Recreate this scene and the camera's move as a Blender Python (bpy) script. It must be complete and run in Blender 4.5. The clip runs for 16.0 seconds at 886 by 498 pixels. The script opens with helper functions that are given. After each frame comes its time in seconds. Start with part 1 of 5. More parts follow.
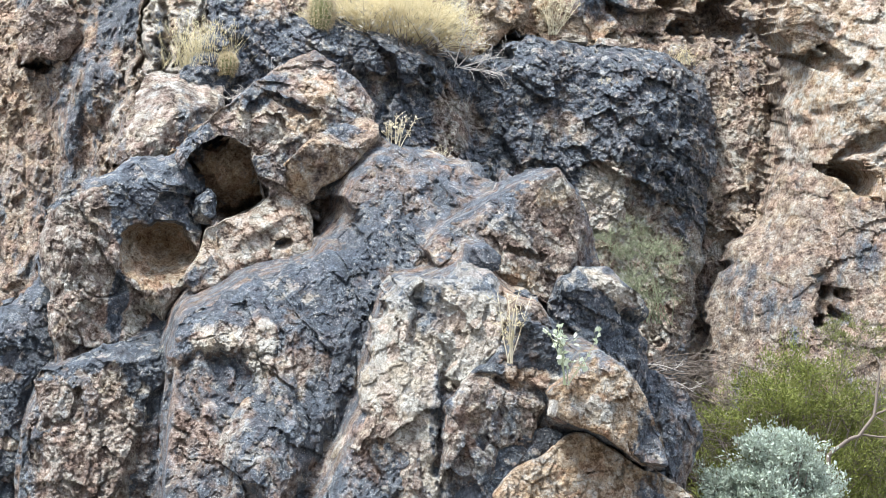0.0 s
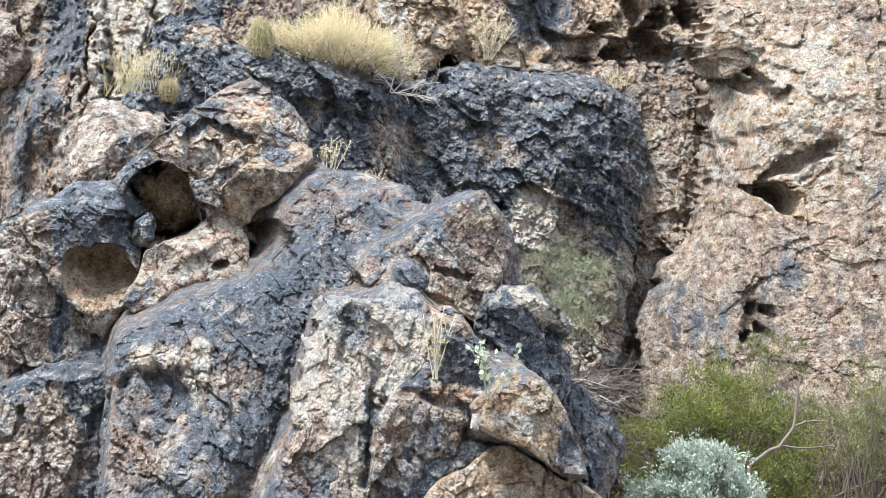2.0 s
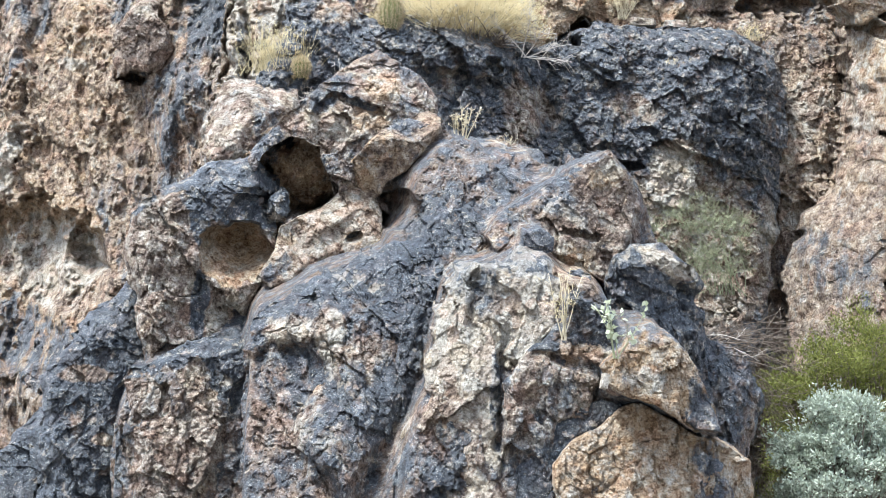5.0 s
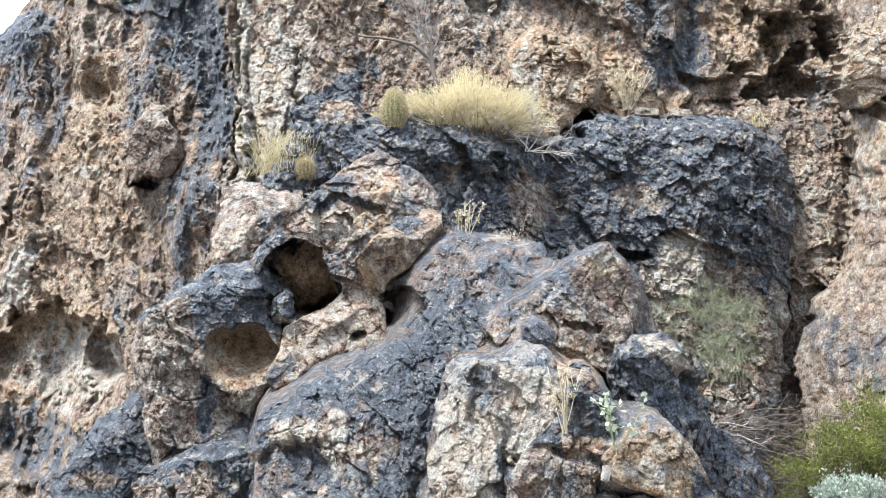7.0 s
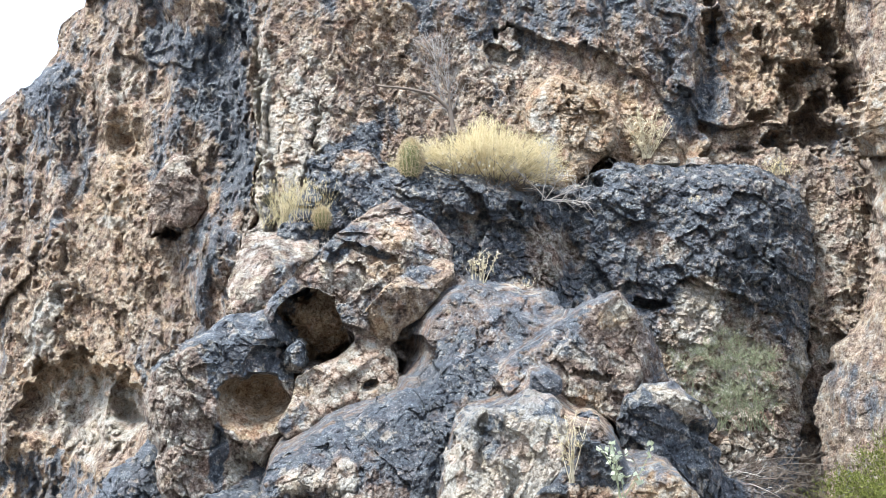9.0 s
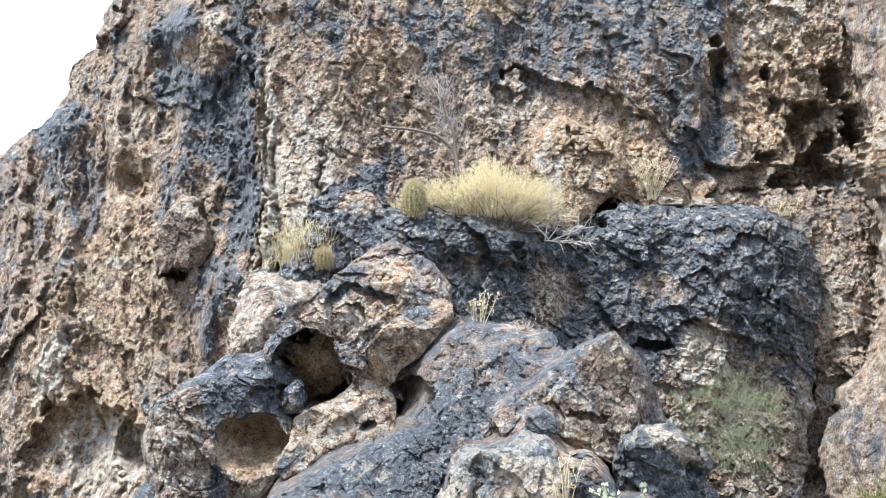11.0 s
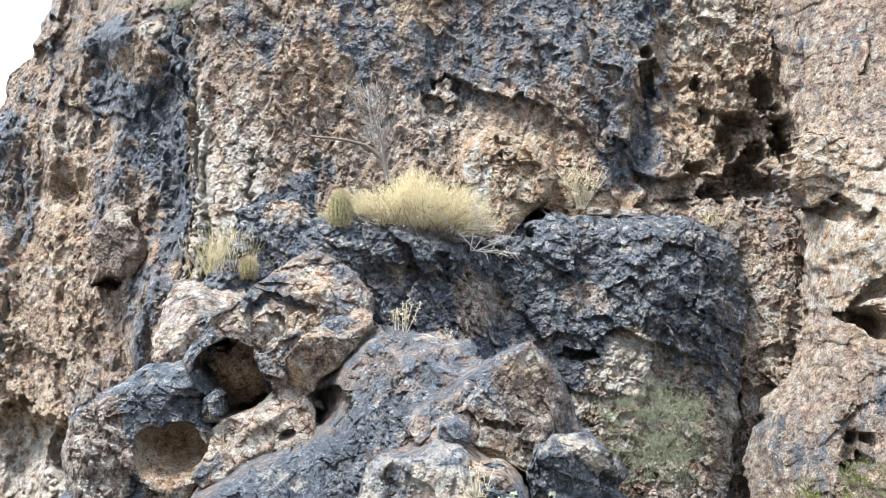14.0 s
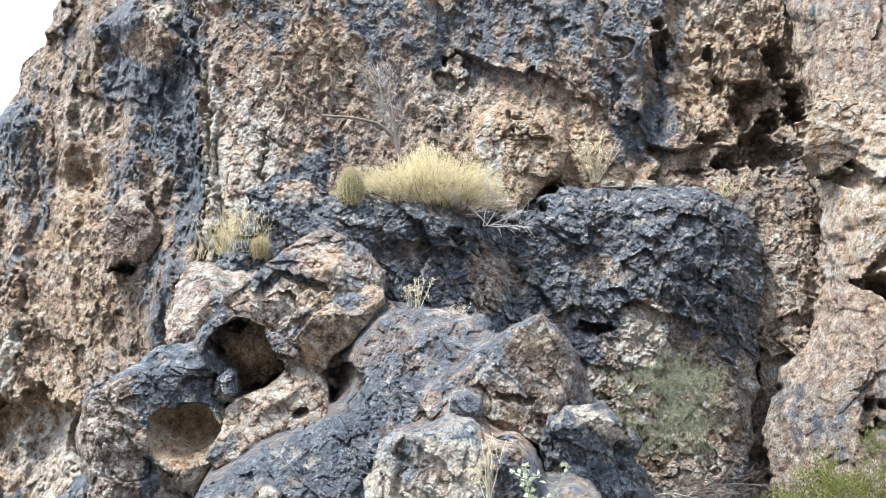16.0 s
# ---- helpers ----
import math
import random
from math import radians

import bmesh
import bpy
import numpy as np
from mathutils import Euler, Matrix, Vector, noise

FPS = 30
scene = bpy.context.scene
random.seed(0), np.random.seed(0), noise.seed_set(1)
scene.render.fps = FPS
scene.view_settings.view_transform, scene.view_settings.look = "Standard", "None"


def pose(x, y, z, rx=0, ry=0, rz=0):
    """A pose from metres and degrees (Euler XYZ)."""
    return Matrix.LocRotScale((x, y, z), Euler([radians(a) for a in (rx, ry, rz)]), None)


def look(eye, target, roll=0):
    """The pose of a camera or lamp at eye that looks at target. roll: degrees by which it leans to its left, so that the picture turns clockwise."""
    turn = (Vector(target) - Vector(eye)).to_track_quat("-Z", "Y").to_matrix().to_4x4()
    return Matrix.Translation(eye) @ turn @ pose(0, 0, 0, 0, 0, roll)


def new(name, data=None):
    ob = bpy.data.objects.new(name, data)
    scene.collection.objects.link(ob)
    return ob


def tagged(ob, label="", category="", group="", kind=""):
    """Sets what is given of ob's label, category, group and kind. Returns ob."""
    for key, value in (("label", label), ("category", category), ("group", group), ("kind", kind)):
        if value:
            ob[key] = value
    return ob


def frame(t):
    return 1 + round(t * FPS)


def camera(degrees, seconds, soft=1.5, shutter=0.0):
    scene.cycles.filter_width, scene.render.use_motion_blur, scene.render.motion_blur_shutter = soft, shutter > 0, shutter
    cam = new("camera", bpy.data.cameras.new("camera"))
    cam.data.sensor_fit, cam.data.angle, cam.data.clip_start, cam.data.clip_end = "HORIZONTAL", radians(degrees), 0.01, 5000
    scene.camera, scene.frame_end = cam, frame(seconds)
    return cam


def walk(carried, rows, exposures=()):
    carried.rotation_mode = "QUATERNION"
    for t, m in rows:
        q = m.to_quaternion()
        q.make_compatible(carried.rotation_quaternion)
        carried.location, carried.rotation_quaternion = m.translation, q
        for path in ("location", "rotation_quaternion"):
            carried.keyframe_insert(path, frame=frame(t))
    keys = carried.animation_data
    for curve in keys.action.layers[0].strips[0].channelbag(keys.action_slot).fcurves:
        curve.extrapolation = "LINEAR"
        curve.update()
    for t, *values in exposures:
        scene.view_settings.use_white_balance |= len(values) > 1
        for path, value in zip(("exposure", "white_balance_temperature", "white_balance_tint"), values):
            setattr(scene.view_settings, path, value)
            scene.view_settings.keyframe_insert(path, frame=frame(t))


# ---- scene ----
PATH = [
    (0.0, (-1.348, 0.846, 1.728), (1.067, 20.039, 6.810), 3.05),
    (0.5, (-1.363, 0.291, 1.592), (1.164, 19.434, 6.801), 2.92),
    (1.0, (-1.280, 0.249, 1.604), (1.292, 19.340, 6.981), 2.99),
    (1.5, (-1.218, 0.260, 1.604), (1.565, 19.330, 6.953), 3.01),
    (2.0, (-1.127, 0.243, 1.604), (1.570, 19.348, 6.871), 2.47),
    (2.5, (-1.049, 0.222, 1.594), (1.286, 19.371, 6.873), 2.07),
    (3.0, (-0.978, 0.222, 1.588), (1.032, 19.421, 6.821), 1.98),
    (3.5, (-0.894, 0.224, 1.564), (0.768, 19.529, 6.517), 1.57),
    (3.7, (-0.878, 0.222, 1.550), (0.647, 19.575, 6.361), 1.41),
    (5.8, (-0.519, 0.049, 1.606), (0.173, 19.353, 6.791), 0.84),
    (6.0, (-0.488, 0.057, 1.599), (0.185, 19.328, 6.909), 0.49),
    (6.5, (-0.402, 0.046, 1.598), (0.183, 19.265, 7.101), -0.30),
    (7.0, (-0.317, 0.026, 1.606), (0.161, 19.180, 7.342), -0.25),
    (7.5, (-0.243, 0.009, 1.608), (0.125, 19.120, 7.494), -0.14),
    (8.0, (-0.152, -0.002, 1.618), (0.102, 19.080, 7.602), -0.00),
    (8.5, (-0.081, -0.015, 1.621), (0.062, 19.040, 7.697), 0.01),
    (9.0, (0.000, 0.000, 1.600), (-0.000, 19.021, 7.780), 0.00),
    (9.5, (0.086, 0.007, 1.600), (-0.060, 18.997, 7.874), -0.01),
    (9.7, (0.090, 0.033, 1.605), (-0.094, 19.006, 7.929), -0.05),
    (11.8, (0.421, -0.004, 1.592), (0.098, 18.875, 8.188), 0.56),
    (12.0, (0.446, -0.043, 1.601), (0.158, 18.843, 8.177), 0.53),
    (12.5, (0.521, -0.065, 1.599), (0.325, 18.827, 8.161), 0.53),
    (13.0, (0.596, -0.056, 1.592), (0.519, 18.838, 8.151), 0.43),
    (13.5, (0.645, -0.065, 1.599), (0.628, 18.822, 8.180), 0.33),
    (14.0, (0.704, -0.047, 1.585), (0.677, 18.822, 8.217), 0.17),
    (14.5, (0.755, -0.012, 1.567), (0.675, 18.847, 8.226), -0.03),
    (15.0, (0.799, 0.007, 1.545), (0.620, 18.869, 8.190), -0.33),
    (15.5, (0.839, 0.035, 1.537), (0.579, 18.916, 8.127), -0.61),
    (16.0, (0.886, 0.066, 1.512), (0.552, 18.972, 8.029), -0.83),
]
cam = camera(23.71, 16.0, soft=0.5)
walk(cam, [(t, look(eye, target, roll)) for t, eye, target, roll in PATH])

# ---- light: bright open shade under a hazy white sky ----
world = bpy.data.worlds.new("sky")
scene.world = world
world.use_nodes = True
wn, wl = world.node_tree.nodes, world.node_tree.links
sky = wn.new("ShaderNodeTexSky")
sky.sky_type = "NISHITA"
sky.sun_disc = False
sky.sun_elevation = radians(62)
sky.sun_rotation = radians(234)
sky.dust_density = 3.0
sky.air_density = 1.0
haze = wn.new("ShaderNodeMix")
haze.data_type = "RGBA"
haze.inputs[0].default_value = 0.75
haze.inputs[7].default_value = (7.6, 9.2, 12.2, 1)
wl.new(sky.outputs[0], haze.inputs[6])
wl.new(haze.outputs[2], wn["Background"].inputs[0])
wn["Background"].inputs[1].default_value = 0.085
sun = new("sun", bpy.data.lights.new("sun", "SUN"))
sun.data.energy = 3.7
sun.data.angle = radians(16)
sun.data.color = (0.972, 0.985, 0.985)
sun.matrix_world = look((-11, 8.0, 32), (0, 16, 6))
scene.view_settings.exposure = 1.49

# ---- the cliff's own frame: x to the right, d into the rock, b up the leaning face ----
LEAN = 18.0
CLIFF = pose(0, 0, 1.6, LEAN)


# ---- noise on arrays ----
TABLE = np.random.RandomState(7).permutation(4096)
VALUE = np.random.RandomState(8).rand(4096).astype(np.float32)


def hash01(i, j, k):
    return VALUE[TABLE[(TABLE[(i + k * 37) & 4095] + j) & 4095]]


def grad_noise(x, y, seed):
    i, j = np.floor(x).astype(np.int32), np.floor(y).astype(np.int32)
    u, v = (x - i).astype(np.float32), (y - j).astype(np.float32)
    total = 0
    su, sv = u * u * u * (u * (u * 6 - 15) + 10), v * v * v * (v * (v * 6 - 15) + 10)
    for a in (0, 1):
        for c in (0, 1):
            ang = hash01(i + a, j + c, seed) * np.float32(2 * math.pi)
            g = np.cos(ang) * (u - a) + np.sin(ang) * (v - c)
            total = total + g * (su if a else 1 - su) * (sv if c else 1 - sv)
    return total * 1.5


def fbm(x, y, seed, octaves=5, gain=0.5):
    total, amp = 0, 1.0
    for o in range(octaves):
        total = total + amp * grad_noise(x, y, seed + o * 17)
        x, y, amp = x * 2.03 + 3.1, y * 2.03 + 7.7, amp * gain
    return total


def ridged(x, y, seed, octaves=4):
    total, amp = 0, 1.0
    for o in range(octaves):
        total = total + amp * (1 - 2 * np.abs(grad_noise(x, y, seed + o * 13)))
        x, y, amp = x * 2.1 + 1.3, y * 2.1 + 5.9, amp * 0.5
    return total * 0.5


def cells(x, y, seed):
    """Distance to the nearest and the second cell point, and a tilted random facet of the nearest cell."""
    i, j = np.floor(x).astype(np.int32), np.floor(y).astype(np.int32)
    f1 = np.full(x.shape, 9.0, np.float32)
    f2 = f1.copy()
    ni, nj, nx, ny = i.copy(), j.copy(), np.zeros_like(f1), np.zeros_like(f1)
    for a in (-1, 0, 1):
        for c in (-1, 0, 1):
            ci, cj = i + a, j + c
            dx = (x - ci).astype(np.float32) - hash01(ci, cj, seed)
            dy = (y - cj).astype(np.float32) - hash01(ci, cj, seed + 1)
            dist = np.sqrt(dx * dx + dy * dy)
            nearer = dist < f1
            f2 = np.where(nearer, f1, np.minimum(f2, dist))
            f1 = np.where(nearer, dist, f1)
            ni, nj = np.where(nearer, ci, ni), np.where(nearer, cj, nj)
            nx, ny = np.where(nearer, dx, nx), np.where(nearer, dy, ny)
    facet = 0.7 * (hash01(ni, nj, seed + 2) - 0.5) + nx * (hash01(ni, nj, seed + 3) - 0.5) * 2.8 + ny * (hash01(ni, nj, seed + 4) - 0.62) * 2.8
    return f1, f2, facet


def smooth(lo, hi, v):
    s = np.clip((v - lo) / (hi - lo), 0, 1)
    return s * s * (3 - 2 * s)


def inside_distance(x, b, outline):
    """Signed distance to a closed outline, positive inside."""
    best = np.full(x.shape, 1e9)
    odd = np.zeros(x.shape, bool)
    for (x0, b0), (x1, b1) in zip(outline, outline[1:] + outline[:1]):
        ex, eb = x1 - x0, b1 - b0
        s = np.clip(((x - x0) * ex + (b - b0) * eb) / (ex * ex + eb * eb + 1e-12), 0, 1)
        best = np.minimum(best, (x - x0 - s * ex) ** 2 + (b - b0 - s * eb) ** 2)
        if b0 != b1:
            cross = ((b0 > b) != (b1 > b)) & (x < ex * (b - b0) / eb + x0)
            odd ^= cross
    best = np.sqrt(best)
    return np.where(odd, best, -best)


# ---- materials ----
def material(name):
    m = bpy.data.materials.new(name)
    m.use_nodes = True
    return m, m.node_tree.nodes, m.node_tree.links, m.node_tree.nodes["Principled BSDF"]


def ramp(nodes, stops):
    r = nodes.new("ShaderNodeValToRGB")
    e = r.color_ramp.elements
    while len(e) < len(stops):
        e.new(0.5)
    for el, (p, c) in zip(e, stops):
        el.position, el.color = p, (*c, 1)
    return r


def tex(nodes, links, kind, scale, coords, detail=6.0, rough=0.6, stretch=None):
    n = nodes.new(kind)
    n.inputs["Scale"].default_value = scale
    if kind == "ShaderNodeTexNoise":
        n.inputs["Detail"].default_value = detail
        n.inputs["Roughness"].default_value = rough
    if stretch:
        mp = nodes.new("ShaderNodeMapping")
        mp.inputs["Scale"].default_value = stretch
        links.new(coords, mp.inputs["Vector"])
        coords = mp.outputs[0]
    links.new(coords, n.inputs["Vector"])
    return n


def mixed(nodes, links, fac, a, b):
    m = nodes.new("ShaderNodeMix")
    m.data_type = "RGBA"
    for sock, v in ((m.inputs[0], fac), (m.inputs[6], a), (m.inputs[7], b)):
        if isinstance(v, (int, float)):
            sock.default_value = v
        elif isinstance(v, tuple):
            sock.default_value = (*v, 1)
        else:
            links.new(v, sock)
    return m.outputs[2]


def calc(nodes, links, op, a, b=0.0, c=0.0):
    m = nodes.new("ShaderNodeMath")
    m.operation = op
    for sock, v in zip(m.inputs, (a, b, c)):
        if isinstance(v, (int, float)):
            sock.default_value = v
        else:
            links.new(v, sock)
    return m.outputs[0]


def mask(nodes, links, value, lo, hi):
    m = nodes.new("ShaderNodeMapRange")
    m.interpolation_type = "SMOOTHSTEP"
    links.new(value, m.inputs[0])
    m.inputs[1].default_value, m.inputs[2].default_value = lo, hi
    return m.outputs[0]


def separate(nodes, links, colour):
    sep = nodes.new("ShaderNodeSeparateColor")
    links.new(colour, sep.inputs[0])
    return sep.outputs[0]


def rock_material():
    """Volcanic rock: pinkish brown to tan where freshly broken, blue-grey desert varnish, ochre stains and pale crust."""
    m, n, l, bsdf = material("weathered_rock")
    at = n.new("ShaderNodeNewGeometry").outputs["Position"]
    zone = {}
    # varnish also carries painted shade in a few hollows
    for key in ("varnish", "ochre", "pale"):
        a = n.new("ShaderNodeAttribute")
        a.attribute_name = key
        zone[key] = a.outputs["Fac"]
    broad = tex(n, l, "ShaderNodeTexNoise", 2.0, at, 8, 0.65)
    mid = tex(n, l, "ShaderNodeTexNoise", 9.5, at, 10, 0.72)
    fine = tex(n, l, "ShaderNodeTexNoise", 48.0, at, 6, 0.75)
    bent = n.new("ShaderNodeMix")
    bent.data_type = "VECTOR"
    bent.inputs[0].default_value = 0.06
    l.new(at, bent.inputs[4])
    l.new(mid.outputs["Color"], bent.inputs[5])
    grit = tex(n, l, "ShaderNodeTexVoronoi", 78.0, bent.outputs[1])
    clast = tex(n, l, "ShaderNodeTexVoronoi", 27.0, bent.outputs[1])
    stone = tex(n, l, "ShaderNodeTexVoronoi", 9.0, bent.outputs[1])

    def tilted(v):
        """Height of a flat chip that leans its own way in every cell."""
        way = n.new("ShaderNodeVectorMath")
        way.operation = "SUBTRACT"
        l.new(v.outputs["Color"], way.inputs[0])
        way.inputs[1].default_value = (0.5, 0.5, 0.5)
        off = n.new("ShaderNodeVectorMath")
        off.operation = "SUBTRACT"
        l.new(bent.outputs[1], off.inputs[0])
        l.new(v.outputs["Position"], off.inputs[1])
        dot = n.new("ShaderNodeVectorMath")
        dot.operation = "DOT_PRODUCT"
        l.new(way.outputs[0], dot.inputs[0])
        l.new(off.outputs[0], dot.inputs[1])
        return dot.outputs["Value"]

    chips = [calc(n, l, "MULTIPLY", 1.0, separate(n, l, v.outputs["Color"])) for v in (grit, clast)]
    streak = tex(n, l, "ShaderNodeTexNoise", 6.5, at, 7, 0.65, (1.0, 1.0, 0.28))
    tone = calc(n, l, "MULTIPLY_ADD", fine.outputs[0], 0.46, calc(n, l, "MULTIPLY", mid.outputs[0], 0.54))
    tone = calc(n, l, "MULTIPLY_ADD", calc(n, l, "SUBTRACT", chips[0], 0.5), 0.11, tone)
    tone = calc(n, l, "MULTIPLY_ADD", calc(n, l, "SUBTRACT", chips[1], 0.5), 0.10, tone)

    def graded(stops):
        r = ramp(n, stops)
        l.new(tone, r.inputs[0])
        return r.outputs[0]

    body = graded([(0.36, (0.062, 0.046, 0.040)), (0.44, (0.165, 0.122, 0.100)), (0.54, (0.285, 0.224, 0.188)), (0.67, (0.48, 0.42, 0.375))])
    warm = graded([(0.36, (0.140, 0.084, 0.052)), (0.48, (0.360, 0.258, 0.175)), (0.65, (0.57, 0.465, 0.350))])
    light = graded([(0.35, (0.19, 0.160, 0.130)), (0.46, (0.375, 0.328, 0.275)), (0.64, (0.61, 0.57, 0.51))])
    dark = graded([(0.35, (0.012, 0.016, 0.024)), (0.45, (0.036, 0.048, 0.066)), (0.56, (0.084, 0.104, 0.130)), (0.68, (0.24, 0.27, 0.30))])

    def patch(key, lo, hi, spread, tx):
        v = calc(n, l, "MULTIPLY_ADD", calc(n, l, "SUBTRACT", tx, 0.5), spread, zone[key])
        return mask(n, l, v, lo, hi)

    colour = mixed(n, l, patch("ochre", 0.18, 0.62, 1.6, mid.outputs[0]), body, warm)
    colour = mixed(n, l, patch("pale", 0.28, 0.72, 2.2, mid.outputs[0]), colour, light)
    blotch = calc(n, l, "MULTIPLY_ADD", streak.outputs[0], 0.42, calc(n, l, "MULTIPLY", mid.outputs[0], 0.23))
    blotch = calc(n, l, "MULTIPLY_ADD", broad.outputs[0], 0.27, blotch)
    blotch = calc(n, l, "MULTIPLY_ADD", fine.outputs[0], 0.08, blotch)
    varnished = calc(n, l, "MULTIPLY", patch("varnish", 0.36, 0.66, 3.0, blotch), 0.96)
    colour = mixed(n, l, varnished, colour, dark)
    scab = tex(n, l, "ShaderNodeTexNoise", 10.0, at, 5, 0.6)
    scabs = mask(n, l, calc(n, l, "MULTIPLY_ADD", zone["pale"], 0.22, scab.outputs[0]), 0.645, 0.69)
    colour = mixed(n, l, calc(n, l, "MULTIPLY", scabs, 0.55), colour, light)
    flecks = mask(n, l, calc(n, l, "MULTIPLY_ADD", fine.outputs[0], -0.3, grit.outputs["Distance"]), 0.16, 0.03)
    flecks = calc(n, l, "MULTIPLY", flecks, mask(n, l, mid.outputs[0], 0.42, 0.58))
    colour = mixed(n, l, calc(n, l, "MULTIPLY", flecks, 0.72), colour, (0.60, 0.57, 0.52))
    # dark specks put the shade of small pits into the colour
    pit_cells = tex(n, l, "ShaderNodeTexVoronoi", 52.0, bent.outputs[1])
    pit_shade = mask(n, l, calc(n, l, "MULTIPLY_ADD", mid.outputs[0], -0.55, pit_cells.outputs["Distance"]), 0.02, -0.10)
    colour = mixed(n, l, calc(n, l, "MULTIPLY", pit_shade, 0.50), colour, (0.045, 0.042, 0.044))
    tint = ramp(n, [(0.0, (1.07, 0.98, 0.93)), (0.35, (0.98, 1.0, 0.99)), (0.65, (0.94, 1.0, 1.02)), (1.0, (1.04, 1.0, 0.90))])
    l.new(separate(n, l, stone.outputs["Color"]), tint.inputs[0])
    shade = n.new("ShaderNodeMix")
    shade.data_type, shade.blend_type = "RGBA", "MULTIPLY"
    shade.inputs[0].default_value = 1.0
    l.new(colour, shade.inputs[6])
    l.new(tint.outputs[0], shade.inputs[7])
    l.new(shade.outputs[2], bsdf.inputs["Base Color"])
    l.new(calc(n, l, "MULTIPLY_ADD", varnished, -0.34, 0.86), bsdf.inputs["Roughness"])
    l.new(calc(n, l, "MULTIPLY_ADD", varnished, 0.42, 0.12), bsdf.inputs["Specular IOR Level"])
    h = calc(n, l, "MULTIPLY_ADD", mid.outputs[0], 0.45, calc(n, l, "MULTIPLY", fine.outputs[0], 0.70))
    for v, much in ((stone, 5.0), (clast, 12.0), (grit, 15.0)):
        h = calc(n, l, "MULTIPLY_ADD", tilted(v), much, h)
    pock = tex(n, l, "ShaderNodeTexVoronoi", 17.0, bent.outputs[1])
    pocks = calc(n, l, "MULTIPLY", mask(n, l, pock.outputs["Distance"], 0.34, 0.16), mask(n, l, broad.outputs[0], 0.46, 0.58))
    h = calc(n, l, "MULTIPLY_ADD", pocks, -0.35, h)
    h = calc(n, l, "MULTIPLY_ADD", chips[1], 0.20, h)
    h = calc(n, l, "MULTIPLY_ADD", chips[0], 0.10, h)
    bump = n.new("ShaderNodeBump")
    bump.inputs["Strength"].default_value = 0.95
    bump.inputs["Distance"].default_value = 0.042
    l.new(h, bump.inputs["Height"])
    l.new(bump.outputs[0], bsdf.inputs["Normal"])
    return m


ROCK = rock_material()


# ---- ground: a scree slope that rises to the foot of the cliff ----
def gravel_material():
    m, n, l, bsdf = material("scree")
    at = n.new("ShaderNodeNewGeometry").outputs["Position"]
    a = tex(n, l, "ShaderNodeTexNoise", 0.8, at, 8, 0.65)
    c = tex(n, l, "ShaderNodeTexVoronoi", 9.0, at)
    r = ramp(n, [(0.3, (0.11, 0.10, 0.09)), (0.5, (0.22, 0.20, 0.18)), (0.7, (0.34, 0.315, 0.285))])
    l.new(calc(n, l, "MULTIPLY_ADD", c.outputs["Distance"], 0.35, calc(n, l, "MULTIPLY", a.outputs[0], 0.7)), r.inputs[0])
    l.new(r.outputs[0], bsdf.inputs["Base Color"])
    bsdf.inputs["Roughness"].default_value = 0.9
    bump = n.new("ShaderNodeBump")
    bump.inputs["Distance"].default_value = 0.12
    l.new(c.outputs["Distance"], bump.inputs["Height"])
    l.new(bump.outputs[0], bsdf.inputs["Normal"])
    return m


def ground_height(x, y):
    # the 34 m rise behind the camera is unseen, added to block low sky light
    rise = 3.1 * smooth(1.5, 15.5, y) + 34.0 * smooth(-14.0, -70.0, y)
    return rise + 0.10 * fbm(x * 0.5, y * 0.5, 900, 4) * smooth(0.5, 3.0, np.hypot(x, y)) - 0.02


def ground_sheet():
    near = np.arange(-24, 24.01, 0.25)
    far = np.array([28.0, 33.0, 40.0, 50.0, 62.0, 78.0, 150.0, 500.0, 2000.0])
    g = np.concatenate([-far[::-1], near, far])
    x, y = np.meshgrid(g, g + 4)
    z = ground_height(x, y)
    rows, cols = x.shape
    ids = np.arange(rows * cols).reshape(rows, cols)
    quads = np.stack([ids[:-1, :-1], ids[:-1, 1:], ids[1:, 1:], ids[1:, :-1]], -1).reshape(-1, 4)
    me = bpy.data.meshes.new("ground")
    me.from_pydata(np.stack([x, y, z], -1).reshape(-1, 3).tolist(), [], quads.tolist())
    me.materials.append(gravel_material())
    me.polygons.foreach_set("use_smooth", np.ones(len(quads), bool))
    return tagged(new("ground", me), "stony tan scree slope with an added unseen hill that blocks low sky", "ground", kind="structure")


ground_sheet()


